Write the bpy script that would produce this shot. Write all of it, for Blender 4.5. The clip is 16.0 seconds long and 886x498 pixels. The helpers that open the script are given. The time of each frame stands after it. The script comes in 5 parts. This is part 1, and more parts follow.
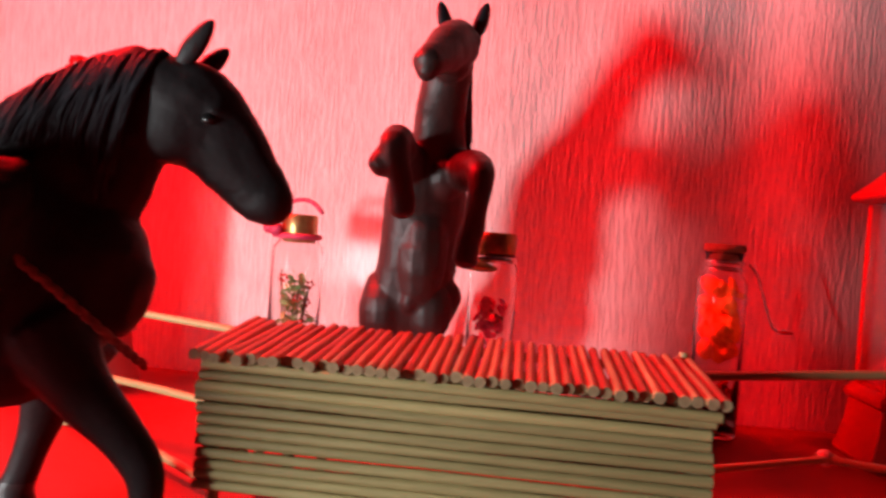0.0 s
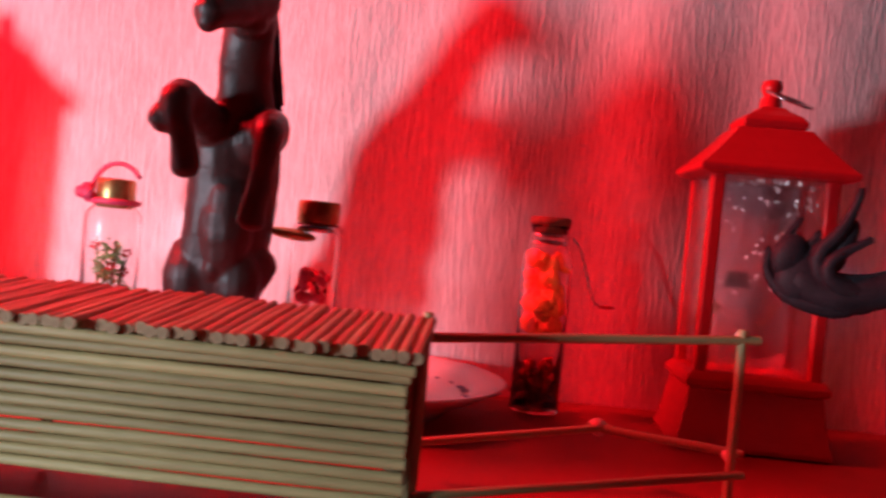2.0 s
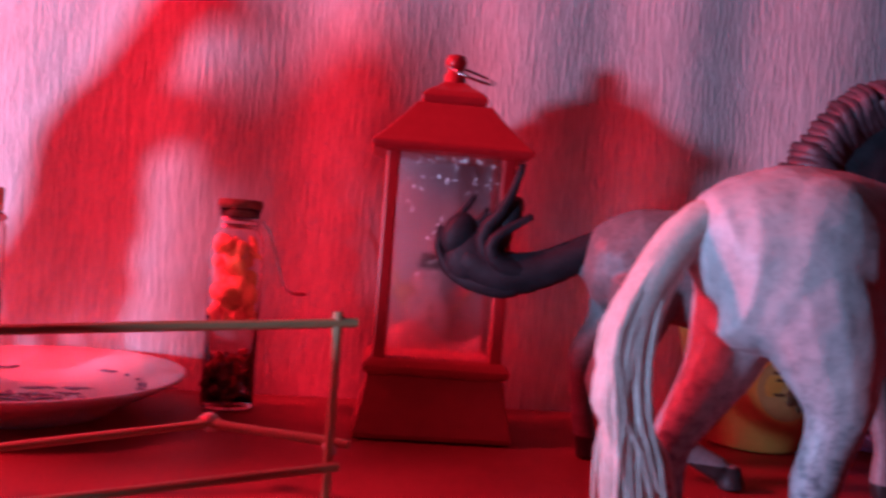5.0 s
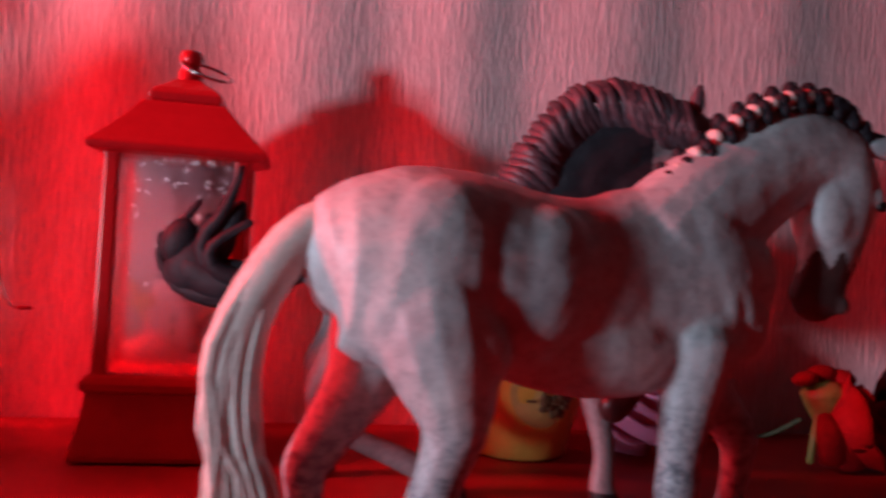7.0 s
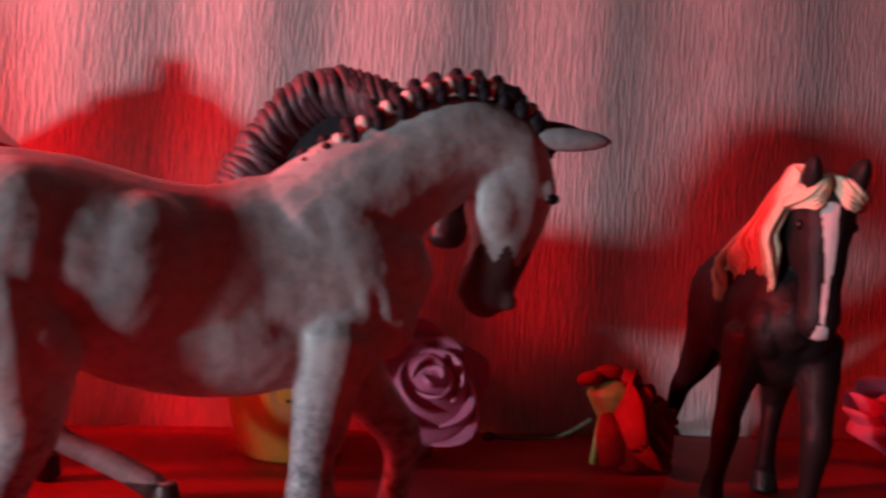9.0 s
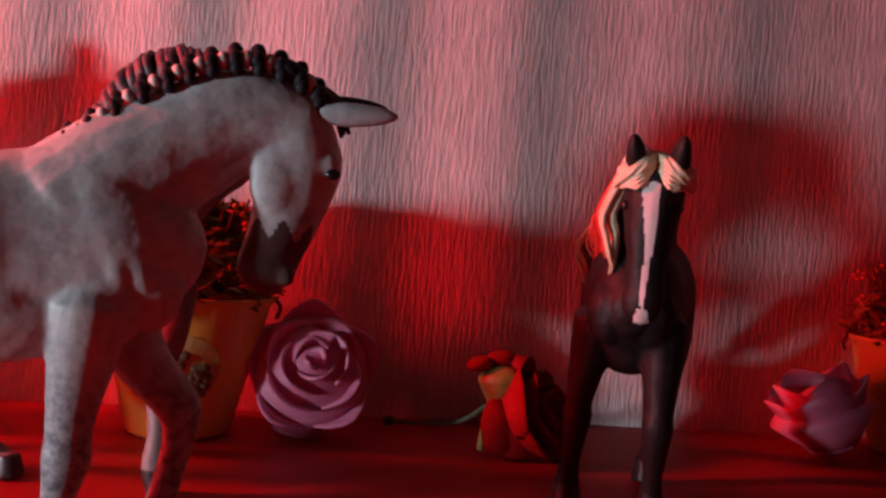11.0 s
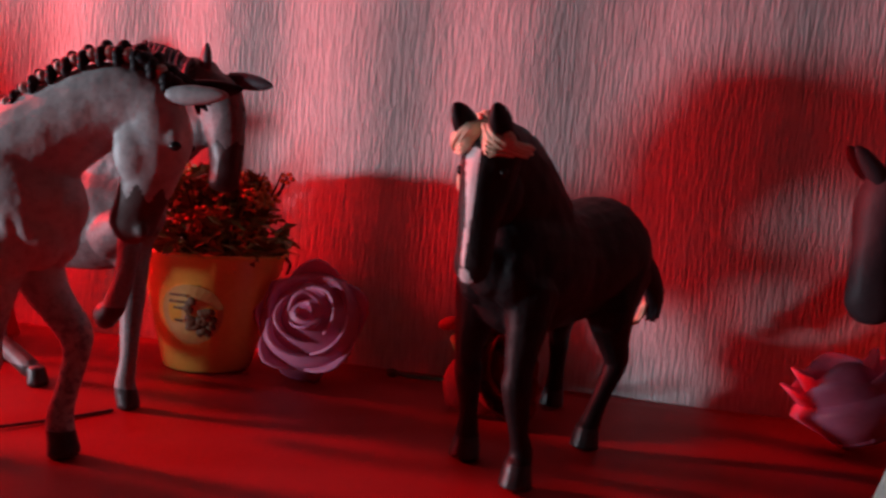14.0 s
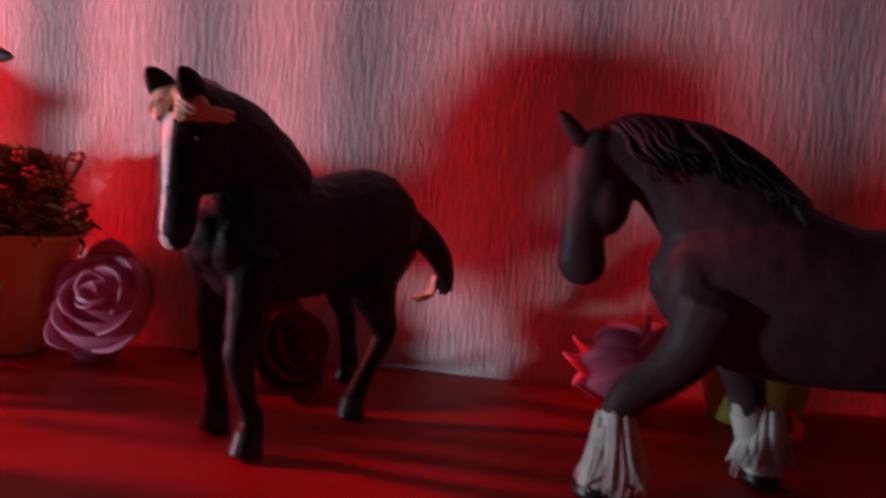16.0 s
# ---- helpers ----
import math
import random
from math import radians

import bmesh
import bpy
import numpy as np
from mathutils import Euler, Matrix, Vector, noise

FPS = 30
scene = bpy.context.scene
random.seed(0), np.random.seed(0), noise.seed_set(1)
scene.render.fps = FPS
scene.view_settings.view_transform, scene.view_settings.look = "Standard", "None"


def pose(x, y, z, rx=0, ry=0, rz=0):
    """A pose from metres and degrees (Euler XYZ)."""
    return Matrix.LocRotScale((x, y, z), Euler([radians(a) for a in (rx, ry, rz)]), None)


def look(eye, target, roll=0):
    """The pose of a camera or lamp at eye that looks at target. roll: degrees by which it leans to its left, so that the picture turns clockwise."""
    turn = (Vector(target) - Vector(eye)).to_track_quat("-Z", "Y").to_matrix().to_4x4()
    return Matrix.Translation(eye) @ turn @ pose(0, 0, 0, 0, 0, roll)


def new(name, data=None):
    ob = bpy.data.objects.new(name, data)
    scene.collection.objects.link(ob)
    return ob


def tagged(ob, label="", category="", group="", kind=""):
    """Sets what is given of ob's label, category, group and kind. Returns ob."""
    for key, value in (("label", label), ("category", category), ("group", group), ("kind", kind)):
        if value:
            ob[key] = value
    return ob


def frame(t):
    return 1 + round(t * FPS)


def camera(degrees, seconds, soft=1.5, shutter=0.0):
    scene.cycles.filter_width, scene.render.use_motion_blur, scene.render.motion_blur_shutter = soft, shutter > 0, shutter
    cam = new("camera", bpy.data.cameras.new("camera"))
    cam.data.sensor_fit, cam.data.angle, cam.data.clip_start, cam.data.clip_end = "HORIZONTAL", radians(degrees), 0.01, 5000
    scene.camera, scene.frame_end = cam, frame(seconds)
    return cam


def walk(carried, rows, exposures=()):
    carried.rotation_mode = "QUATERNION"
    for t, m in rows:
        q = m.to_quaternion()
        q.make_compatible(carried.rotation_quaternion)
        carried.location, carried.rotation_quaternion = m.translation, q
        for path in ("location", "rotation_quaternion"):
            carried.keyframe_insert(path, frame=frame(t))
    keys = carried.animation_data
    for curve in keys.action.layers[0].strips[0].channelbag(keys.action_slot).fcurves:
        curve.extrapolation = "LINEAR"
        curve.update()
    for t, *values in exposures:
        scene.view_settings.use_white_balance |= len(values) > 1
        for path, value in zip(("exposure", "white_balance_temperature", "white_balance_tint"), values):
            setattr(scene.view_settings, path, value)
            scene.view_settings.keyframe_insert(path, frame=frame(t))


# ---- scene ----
cam = camera(59.2, 16.0, soft=2.6, shutter=0.9)
PATH = [
    (0, (-0.22186, -0.38039, 0.07620), (-0.32895, 0.61373, 0.06004), 4.373),
    (0.5, (-0.21044, -0.37647, 0.07365), (-0.30780, 0.61866, 0.05869), 4.833),
    (1, (-0.19558, -0.37344, 0.07087), (-0.28586, 0.62238, 0.05677), 5.021),
    (1.5, (-0.18120, -0.37031, 0.07107), (-0.25515, 0.62679, 0.05322), 5.233),
    (2, (-0.16569, -0.36584, 0.06988), (-0.21580, 0.63277, 0.05370), 5.401),
    (2.5, (-0.15400, -0.36386, 0.07124), (-0.17505, 0.63573, 0.05139), 5.502),
    (3, (-0.13958, -0.36128, 0.06938), (-0.14316, 0.63856, 0.05153), 5.747),
    (3.2, (-0.13580, -0.35996, 0.06885), (-0.12984, 0.63992, 0.05463), 5.732),
    (5.3, (-0.07386, -0.34886, 0.07316), (0.02594, 0.64607, 0.06026), 4.250),
    (5.5, (-0.06753, -0.34833, 0.07286), (0.04322, 0.64546, 0.06232), 4.161),
    (6, (-0.05058, -0.34621, 0.07483), (0.08938, 0.64393, 0.07012), 4.207),
    (6.5, (-0.03449, -0.34521, 0.07713), (0.12944, 0.64126, 0.07547), 3.894),
    (7, (-0.01801, -0.34522, 0.07802), (0.16760, 0.63740, 0.07795), 3.793),
    (7.5, (0.00195, -0.34586, 0.07769), (0.20753, 0.63277, 0.08041), 3.914),
    (8, (0.01757, -0.34729, 0.07908), (0.24027, 0.62759, 0.08414), 3.928),
    (8.5, (0.03410, -0.35031, 0.07911), (0.26489, 0.62268, 0.08412), 4.071),
    (9, (0.05424, -0.35115, 0.08074), (0.28950, 0.62077, 0.08599), 4.246),
    (9.5, (0.07097, -0.35387, 0.08113), (0.30410, 0.61857, 0.08470), 4.226),
    (10, (0.09134, -0.35577, 0.07997), (0.32126, 0.61744, 0.08324), 4.389),
    (10.2, (0.09607, -0.35668, 0.08061), (0.32292, 0.61725, 0.08167), 4.425),
    (12.3, (0.16614, -0.37511, 0.08243), (0.15787, 0.62429, 0.04905), 5.329),
    (12.5, (0.17560, -0.37645, 0.08520), (0.13531, 0.62183, 0.04264), 5.243),
    (13, (0.19900, -0.38076, 0.08803), (0.11161, 0.61402, 0.03524), 5.232),
    (13.5, (0.21869, -0.38293, 0.08979), (0.09295, 0.60722, 0.02833), 5.131),
    (14, (0.23134, -0.38394, 0.08873), (0.08305, 0.60253, 0.01886), 5.174),
    (14.5, (0.25077, -0.38451, 0.08885), (0.09407, 0.60060, 0.01806), 5.287),
    (15, (0.26701, -0.38111, 0.09208), (0.12798, 0.60682, 0.02379), 5.094),
    (15.5, (0.28579, -0.37740, 0.09066), (0.17810, 0.61463, 0.02522), 4.624),
    (16, (0.30048, -0.37729, 0.08596), (0.21767, 0.61680, 0.01580), 4.548),
]
EXPOSURES = [
    (0.0, 0.0, 6700, 9), (1.5, 0.0, 6500, 10), (2.3, 0.0, 5300, 14), (3.0, 0.0, 4600, 17), (5.5, 0.1, 4350, 18),
    (6.5, 0.23, 5100, 15), (8.0, 0.5, 6000, 12), (10.0, 0.66, 6100, 11), (12.5, 0.75, 6100, 11), (16.0, 0.8, 5700, 13),
]
walk(cam, [(t, look(eye, target, roll)) for t, eye, target, roll in PATH], EXPOSURES)

# ---- light ----
world = bpy.data.worlds.new("room_air")
world.use_nodes = True
scene.world = world
world.node_tree.nodes["Background"].inputs[0].default_value = (0.55, 0.62, 0.8, 1)
world.node_tree.nodes["Background"].inputs[1].default_value = 0.016


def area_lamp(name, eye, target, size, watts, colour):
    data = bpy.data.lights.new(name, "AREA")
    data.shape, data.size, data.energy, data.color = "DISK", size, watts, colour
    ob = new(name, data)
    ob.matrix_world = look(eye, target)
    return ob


area_lamp("white_desk_lamp", (-0.528, -0.398, 0.058), (0.16, -0.02, 0.10), 0.06, 1.68, (0.90, 0.96, 1.0))
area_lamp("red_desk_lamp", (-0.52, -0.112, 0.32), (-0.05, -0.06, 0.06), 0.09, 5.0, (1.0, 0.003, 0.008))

# ---- materials ----


def nodes_of(name):
    m = bpy.data.materials.new(name)
    m.use_nodes = True
    return m, m.node_tree.nodes, m.node_tree.links, m.node_tree.nodes["Principled BSDF"]


def coords(n, l, scale, kind="Object"):
    c, m = n.new("ShaderNodeTexCoord"), n.new("ShaderNodeMapping")
    m.inputs["Scale"].default_value = scale
    l.new(c.outputs[kind], m.inputs["Vector"])
    return m.outputs["Vector"]


def noise_tex(n, l, vec, scale, detail=4.0, rough=0.55):
    t = n.new("ShaderNodeTexNoise")
    t.inputs["Scale"].default_value, t.inputs["Detail"].default_value, t.inputs["Roughness"].default_value = scale, detail, rough
    l.new(vec, t.inputs["Vector"])
    return t.outputs["Fac"]


def ramp(n, l, fac, stops):
    r = n.new("ShaderNodeValToRGB")
    els = r.color_ramp.elements
    while len(els) < len(stops):
        els.new(0.5)
    for e, (p, c) in zip(els, stops):
        e.position, e.color = p, (*c, 1)
    l.new(fac, r.inputs[0])
    return r.outputs[0]


def bump(n, l, bsdf, height, strength, distance, under=None):
    b = n.new("ShaderNodeBump")
    b.inputs["Strength"].default_value, b.inputs["Distance"].default_value = strength, distance
    l.new(height, b.inputs["Height"])
    if under is not None:
        l.new(under, b.inputs["Normal"])
    l.new(b.outputs[0], bsdf.inputs["Normal"])
    return b.outputs[0]


def surface(name, dark, light, scale=60.0, stretch=(1, 1, 1), rough=0.6, metal=0.0, grain=0.3, fine=400.0, depth=0.0004, spread=(0.3, 0.7), vary=0.0, coat=0.0, sss=0.0, spec=0.5):
    """Two-scale colour variation with grain relief."""
    m, n, l, b = nodes_of(name)
    vec = coords(n, l, stretch)
    big = noise_tex(n, l, vec, scale)
    small = noise_tex(n, l, vec, fine, 3.0)
    mix = n.new("ShaderNodeMath")
    mix.operation = "MULTIPLY_ADD"
    mix.inputs[1].default_value = 0.35
    l.new(small, mix.inputs[0])
    sc = n.new("ShaderNodeMath")
    sc.operation = "MULTIPLY"
    sc.inputs[1].default_value = 0.65
    l.new(big, sc.inputs[0])
    l.new(sc.outputs[0], mix.inputs[2])
    col = ramp(n, l, mix.outputs[0], [(spread[0], dark), (spread[1], light)])
    if vary:
        info, hsv, rng = n.new("ShaderNodeObjectInfo"), n.new("ShaderNodeHueSaturation"), n.new("ShaderNodeMapRange")
        rng.inputs["To Min"].default_value, rng.inputs["To Max"].default_value = 1 - vary, 1 + vary
        l.new(info.outputs["Random"], rng.inputs["Value"])
        l.new(rng.outputs[0], hsv.inputs["Value"])
        l.new(col, hsv.inputs["Color"])
        col = hsv.outputs[0]
    l.new(col, b.inputs["Base Color"])
    b.inputs["Roughness"].default_value, b.inputs["Metallic"].default_value = rough, metal
    b.inputs["Coat Weight"].default_value, b.inputs["Specular IOR Level"].default_value = coat, spec
    if sss:
        b.inputs["Subsurface Weight"].default_value = sss
        b.inputs["Subsurface Radius"].default_value = (0.004, 0.0015, 0.001)
    bump(n, l, b, small, grain, depth)
    return m


def glass(name, colour=(1, 1, 1), rough=0.02):
    m, n, l, b = nodes_of(name)
    b.inputs["Base Color"].default_value = (*colour, 1)
    b.inputs["Roughness"].default_value, b.inputs["IOR"].default_value = rough, 1.45
    b.inputs["Transmission Weight"].default_value = 1.0
    return m


def wallpaper():
    """Pale crepe wallpaper with fine broken vertical ribs."""
    m, n, l, b = nodes_of("wallpaper")
    warp = noise_tex(n, l, coords(n, l, (1, 1, 1)), 45.0, 2.0)
    ribs = noise_tex(n, l, coords(n, l, (1.0, 1.0, 0.13)), 620.0, 2.0, 0.6)
    fine = noise_tex(n, l, coords(n, l, (1.0, 1.0, 0.3)), 1500.0, 2.0)
    col = ramp(n, l, ribs, [(0.3, (0.62, 0.60, 0.60)), (0.7, (0.82, 0.80, 0.79))])
    tone = ramp(n, l, warp, [(0.3, (0.90, 0.90, 0.90)), (0.7, (1, 1, 1))])
    mx = n.new("ShaderNodeMix")
    mx.data_type, mx.blend_type = "RGBA", "MULTIPLY"
    mx.inputs["Factor"].default_value = 1.0
    l.new(col, mx.inputs["A"])
    l.new(tone, mx.inputs["B"])
    l.new(mx.outputs["Result"], b.inputs["Base Color"])
    b.inputs["Roughness"].default_value = 0.85
    first = bump(n, l, b, ribs, 0.55, 0.0015)
    bump(n, l, b, fine, 0.35, 0.0006, first)
    return m


def red_cloth():
    m, n, l, b = nodes_of("red_cloth")
    big = noise_tex(n, l, coords(n, l, (1, 1, 1)), 14.0, 5.0)
    fine = noise_tex(n, l, coords(n, l, (1, 1, 1)), 900.0, 2.0)
    col = ramp(n, l, big, [(0.3, (0.25, 0.003, 0.0045)), (0.7, (0.36, 0.005, 0.0075))])
    l.new(col, b.inputs["Base Color"])
    b.inputs["Roughness"].default_value = 0.55
    b.inputs["Specular IOR Level"].default_value = 0.3
    first = bump(n, l, b, big, 0.25, 0.004)
    bump(n, l, b, fine, 0.2, 0.0004, first)
    return m


M_WALL, M_TABLE = wallpaper(), red_cloth()
M_PLAIN = surface("plain_plaster", (0.30, 0.26, 0.24), (0.40, 0.36, 0.33), 6.0)
M_FLOOR = surface("floor_boards", (0.16, 0.09, 0.05), (0.28, 0.17, 0.10), 8.0, (1, 8, 1))
M_BAMBOO = surface("bamboo", (0.23, 0.185, 0.073), (0.42, 0.345, 0.153), 90.0, (0.12, 1, 1), 0.55, grain=0.5, fine=900.0, vary=0.18)
M_BAMBOO_END = surface("bamboo_cut_end", (0.16, 0.10, 0.045), (0.36, 0.26, 0.14), 500.0, rough=0.8)
M_GLUE = surface("dried_glue", (0.55, 0.45, 0.36), (0.75, 0.66, 0.55), 300.0, rough=0.25)
M_REDPLASTIC = surface("red_plastic", (0.40, 0.003, 0.006), (0.50, 0.005, 0.009), 40.0, rough=0.3, grain=0.08, spec=0.35)
M_STEEL = surface("polished_steel", (0.55, 0.55, 0.56), (0.72, 0.72, 0.73), 80.0, rough=0.2, metal=1.0, grain=0.1)
M_BRASS = surface("tarnished_brass", (0.30, 0.19, 0.07), (0.52, 0.36, 0.14), 200.0, rough=0.35, metal=0.8)
M_CORK = surface("cork", (0.16, 0.07, 0.035), (0.33, 0.17, 0.09), 350.0, rough=0.85, grain=0.7)
M_CORD = surface("dark_red_cord", (0.16, 0.03, 0.025), (0.34, 0.07, 0.05), 400.0, rough=0.8, grain=0.6)
M_GLASS = glass("clear_glass")
M_PANEL = glass("thin_plastic_pane", (1.0, 0.90, 0.91), 0.22)
# dark pink base colour imitates the shaded, hazy look inside the lantern
M_BACKSHEET = surface("back_sheet_painted_haze", (0.18, 0.09, 0.10), (0.26, 0.14, 0.15), 260.0, (1, 1, 0.2), 0.6)
# white plastic darkened to pink: the dim haze behind the pane, painted in
M_HAZEDWHITE = surface("white_plastic_dimmed_by_haze", (0.22, 0.12, 0.13), (0.31, 0.185, 0.195), 120.0, rough=0.6)
M_BLACKCOAT = surface("black_horse_paint", (0.008, 0.006, 0.007), (0.020, 0.015, 0.016), 55.0, rough=0.55, grain=0.35, fine=700.0, spec=0.25)
M_REARCOAT = surface("dark_bay_horse_paint", (0.019, 0.009, 0.009), (0.041, 0.022, 0.020), 60.0, rough=0.5, grain=0.25, fine=700.0)
M_DRAFTCOAT = surface("brown_black_horse_paint", (0.036, 0.022, 0.026), (0.058, 0.037, 0.043), 50.0, rough=0.58, grain=0.35, fine=700.0, spec=0.25)
M_DARKCOAT = surface("steel_grey_horse_paint", (0.07, 0.075, 0.08), (0.26, 0.25, 0.25), 35.0, rough=0.5, fine=600.0)
M_GREYLEG = surface("slate_grey_leg_paint", (0.13, 0.15, 0.17), (0.42, 0.43, 0.45), 95.0, rough=0.5, fine=700.0)
M_HAIRBLACK = surface("black_moulded_hair", (0.010, 0.009, 0.012), (0.030, 0.027, 0.033), 120.0, (1, 1, 1), 0.55, fine=900.0, spec=0.18)
M_HAIRDARK = surface("charcoal_moulded_hair", (0.03, 0.022, 0.028), (0.11, 0.075, 0.09), 120.0, (1, 1, 1), 0.5, fine=900.0)
M_HAIRBLOND = surface("blond_moulded_hair", (0.74, 0.58, 0.38), (0.92, 0.82, 0.62), 140.0, rough=0.5, fine=900.0)
M_HAIRWHITE = surface("white_moulded_hair", (0.46, 0.46, 0.41), (0.74, 0.73, 0.66), 160.0, rough=0.55, fine=900.0)
M_WHITE = surface("white_marking_paint", (0.62, 0.60, 0.60), (0.82, 0.80, 0.79), 120.0, rough=0.5)
M_HOOF = surface("dark_hoof_paint", (0.012, 0.011, 0.012), (0.035, 0.032, 0.033), 200.0, rough=0.4)
M_MUZZLE = surface("brown_muzzle_paint", (0.05, 0.028, 0.026), (0.11, 0.06, 0.055), 120.0, rough=0.5)
M_EYE = surface("glossy_black_eye", (0.004, 0.004, 0.004), (0.01, 0.01, 0.01), 200.0, rough=0.3)


def dapple_coat():
    """White-grey horse paint with darker dapples over thigh, flank and shoulder."""
    m, n, l, b = nodes_of("dapple_grey_horse_paint")
    vec = coords(n, l, (1, 1, 1))
    big = noise_tex(n, l, vec, 38.0, 3.0)
    spots = noise_tex(n, l, vec, 420.0, 3.0, 0.65)
    a = ramp(n, l, big, [(0.33, (0.30, 0.33, 0.34)), (0.47, (0.48, 0.51, 0.51)), (0.7, (0.63, 0.64, 0.62))])
    s = ramp(n, l, spots, [(0.36, (0.74, 0.76, 0.78)), (0.55, (1, 1, 1))])
    mx = n.new("ShaderNodeMix")
    mx.data_type, mx.blend_type = "RGBA", "MULTIPLY"
    mx.inputs["Factor"].default_value = 0.8
    l.new(a, mx.inputs["A"])
    l.new(s, mx.inputs["B"])
    sep, add, rng, legs = n.new("ShaderNodeSeparateXYZ"), n.new("ShaderNodeMath"), n.new("ShaderNodeMapRange"), n.new("ShaderNodeMix")
    l.new(vec, sep.inputs[0])
    add.operation = "MULTIPLY_ADD"
    add.inputs[1].default_value = 0.03
    l.new(big, add.inputs[0])
    l.new(sep.outputs["Z"], add.inputs[2])
    rng.inputs["From Min"].default_value, rng.inputs["From Max"].default_value = 0.045, 0.070
    l.new(add.outputs[0], rng.inputs["Value"])
    legs.data_type = "RGBA"
    tone = ramp(n, l, spots, [(0.35, (0.13, 0.15, 0.17)), (0.6, (0.42, 0.44, 0.46))])
    l.new(rng.outputs[0], legs.inputs["Factor"])
    l.new(tone, legs.inputs["A"])
    l.new(mx.outputs["Result"], legs.inputs["B"])
    l.new(legs.outputs["Result"], b.inputs["Base Color"])
    b.inputs["Roughness"].default_value = 0.48
    bump(n, l, b, spots, 0.25, 0.0004)
    return m


M_DAPPLE = dapple_coat()
M_YELLOW = surface("yellow_pot_glaze", (0.70, 0.36, 0.05), (0.85, 0.52, 0.10), 20.0, rough=0.35, grain=0.1)
M_LIMEPOT = surface("lime_pot_glaze", (0.45, 0.52, 0.06), (0.62, 0.68, 0.12), 20.0, rough=0.4, grain=0.1)
M_SOIL = surface("dark_soil", (0.02, 0.013, 0.01), (0.06, 0.04, 0.03), 300.0, rough=0.95, grain=0.8)
M_LEAF = surface("olive_leaf", (0.12, 0.13, 0.03), (0.32, 0.29, 0.07), 150.0, rough=0.5)
M_GREENLEAF = surface("fresh_green_leaf", (0.05, 0.14, 0.04), (0.13, 0.30, 0.09), 150.0, rough=0.5)
M_ORANGEBLOOM = surface("orange_bloom", (0.55, 0.16, 0.03), (0.75, 0.30, 0.06), 200.0, rough=0.6)
M_PRINT = surface("faded_brown_print", (0.10, 0.05, 0.02), (0.18, 0.09, 0.04), 300.0, rough=0.6)
M_LABEL = surface("tan_printed_oval", (0.48, 0.30, 0.09), (0.60, 0.40, 0.13), 120.0, rough=0.5)
M_PINKSOAP = surface("pink_soap", (0.55, 0.145, 0.26), (0.68, 0.21, 0.35), 60.0, rough=0.5, grain=0.15, sss=0.5)
M_REDPETAL = surface("red_fabric_petal", (0.20, 0.0015, 0.003), (0.36, 0.003, 0.006), 120.0, rough=0.75, grain=0.5, spec=0.12)
M_GOLD = surface("gold_ribbon", (0.24, 0.185, 0.035), (0.40, 0.315, 0.075), 200.0, rough=0.45)
M_STEM = surface("dry_stem", (0.04, 0.036, 0.015), (0.10, 0.085, 0.035), 200.0, rough=0.7)
M_CHINA = surface("white_china", (0.70, 0.70, 0.72), (0.80, 0.80, 0.81), 40.0, rough=0.18, grain=0.05)
M_BLUEPRINT = surface("blue_china_motif", (0.16, 0.18, 0.32), (0.34, 0.36, 0.50), 200.0, rough=0.2)
M_ORANGEPEEL = surface("orange_peel", (0.85, 0.33, 0.03), (0.95, 0.58, 0.08), 160.0, rough=0.5)
M_SPICE = surface("dark_spice", (0.02, 0.013, 0.008), (0.10, 0.05, 0.02), 260.0, rough=0.7)
M_PINKFLOWER = surface("dark_pink_petals", (0.50, 0.03, 0.09), (0.75, 0.08, 0.18), 200.0, rough=0.6)
M_REDFOIL = surface("red_foil", (0.55, 0.01, 0.015), (0.75, 0.02, 0.03), 90.0, rough=0.16, metal=0.9)

# ---- mesh helpers ----


def obj(name, bm, mats, parent=None, label="", smooth=True):
    me = bpy.data.meshes.new(name)
    bmesh.ops.recalc_face_normals(bm, faces=bm.faces[:])
    if smooth:
        for f in bm.faces:
            f.smooth = True
    bm.to_mesh(me)
    bm.free()
    for m in mats if isinstance(mats, (list, tuple)) else [mats]:
        me.materials.append(m)
    ob = new(name, me)
    if parent is not None:
        ob.parent = parent
    if label:
        tagged(ob, label)
    return ob


def part(name, bm, material, parent, label="", smooth=True):
    return obj(name, bm, material, parent, label, smooth)


def thing(name, label, category, at=(0, 0, 0), turn=0.0, group=""):
    ob = new(name)
    ob.empty_display_size = 0.01
    ob.matrix_world = pose(*at, 0, 0, turn)
    return tagged(ob, label, category, group)


def box(bm, centre, size, bevel=0.0, mat=0):
    r = bmesh.ops.create_cube(bm, size=1.0, matrix=Matrix.LocRotScale(centre, None, size))
    fs = {f for v in r["verts"] for f in v.link_faces}
    for f in fs:
        f.material_index = mat
    if bevel:
        bmesh.ops.bevel(bm, geom=list({e for v in r["verts"] for e in v.link_edges}), offset=bevel, segments=2, affect="EDGES", profile=0.5)
    return bm


def lathe(bm, profile, segs=32, centre=(0, 0, 0), mat=0):
    """Turns (radius, z) pairs round z; radius 0 closes."""
    rings = []
    for r, z in profile:
        if r <= 0:
            rings.append([bm.verts.new((centre[0], centre[1], centre[2] + z))])
        else:
            rings.append([bm.verts.new((centre[0] + r * math.cos(a), centre[1] + r * math.sin(a), centre[2] + z)) for a in (2 * math.pi * k / segs for k in range(segs))])
    stitch(bm, rings, mat)
    return bm


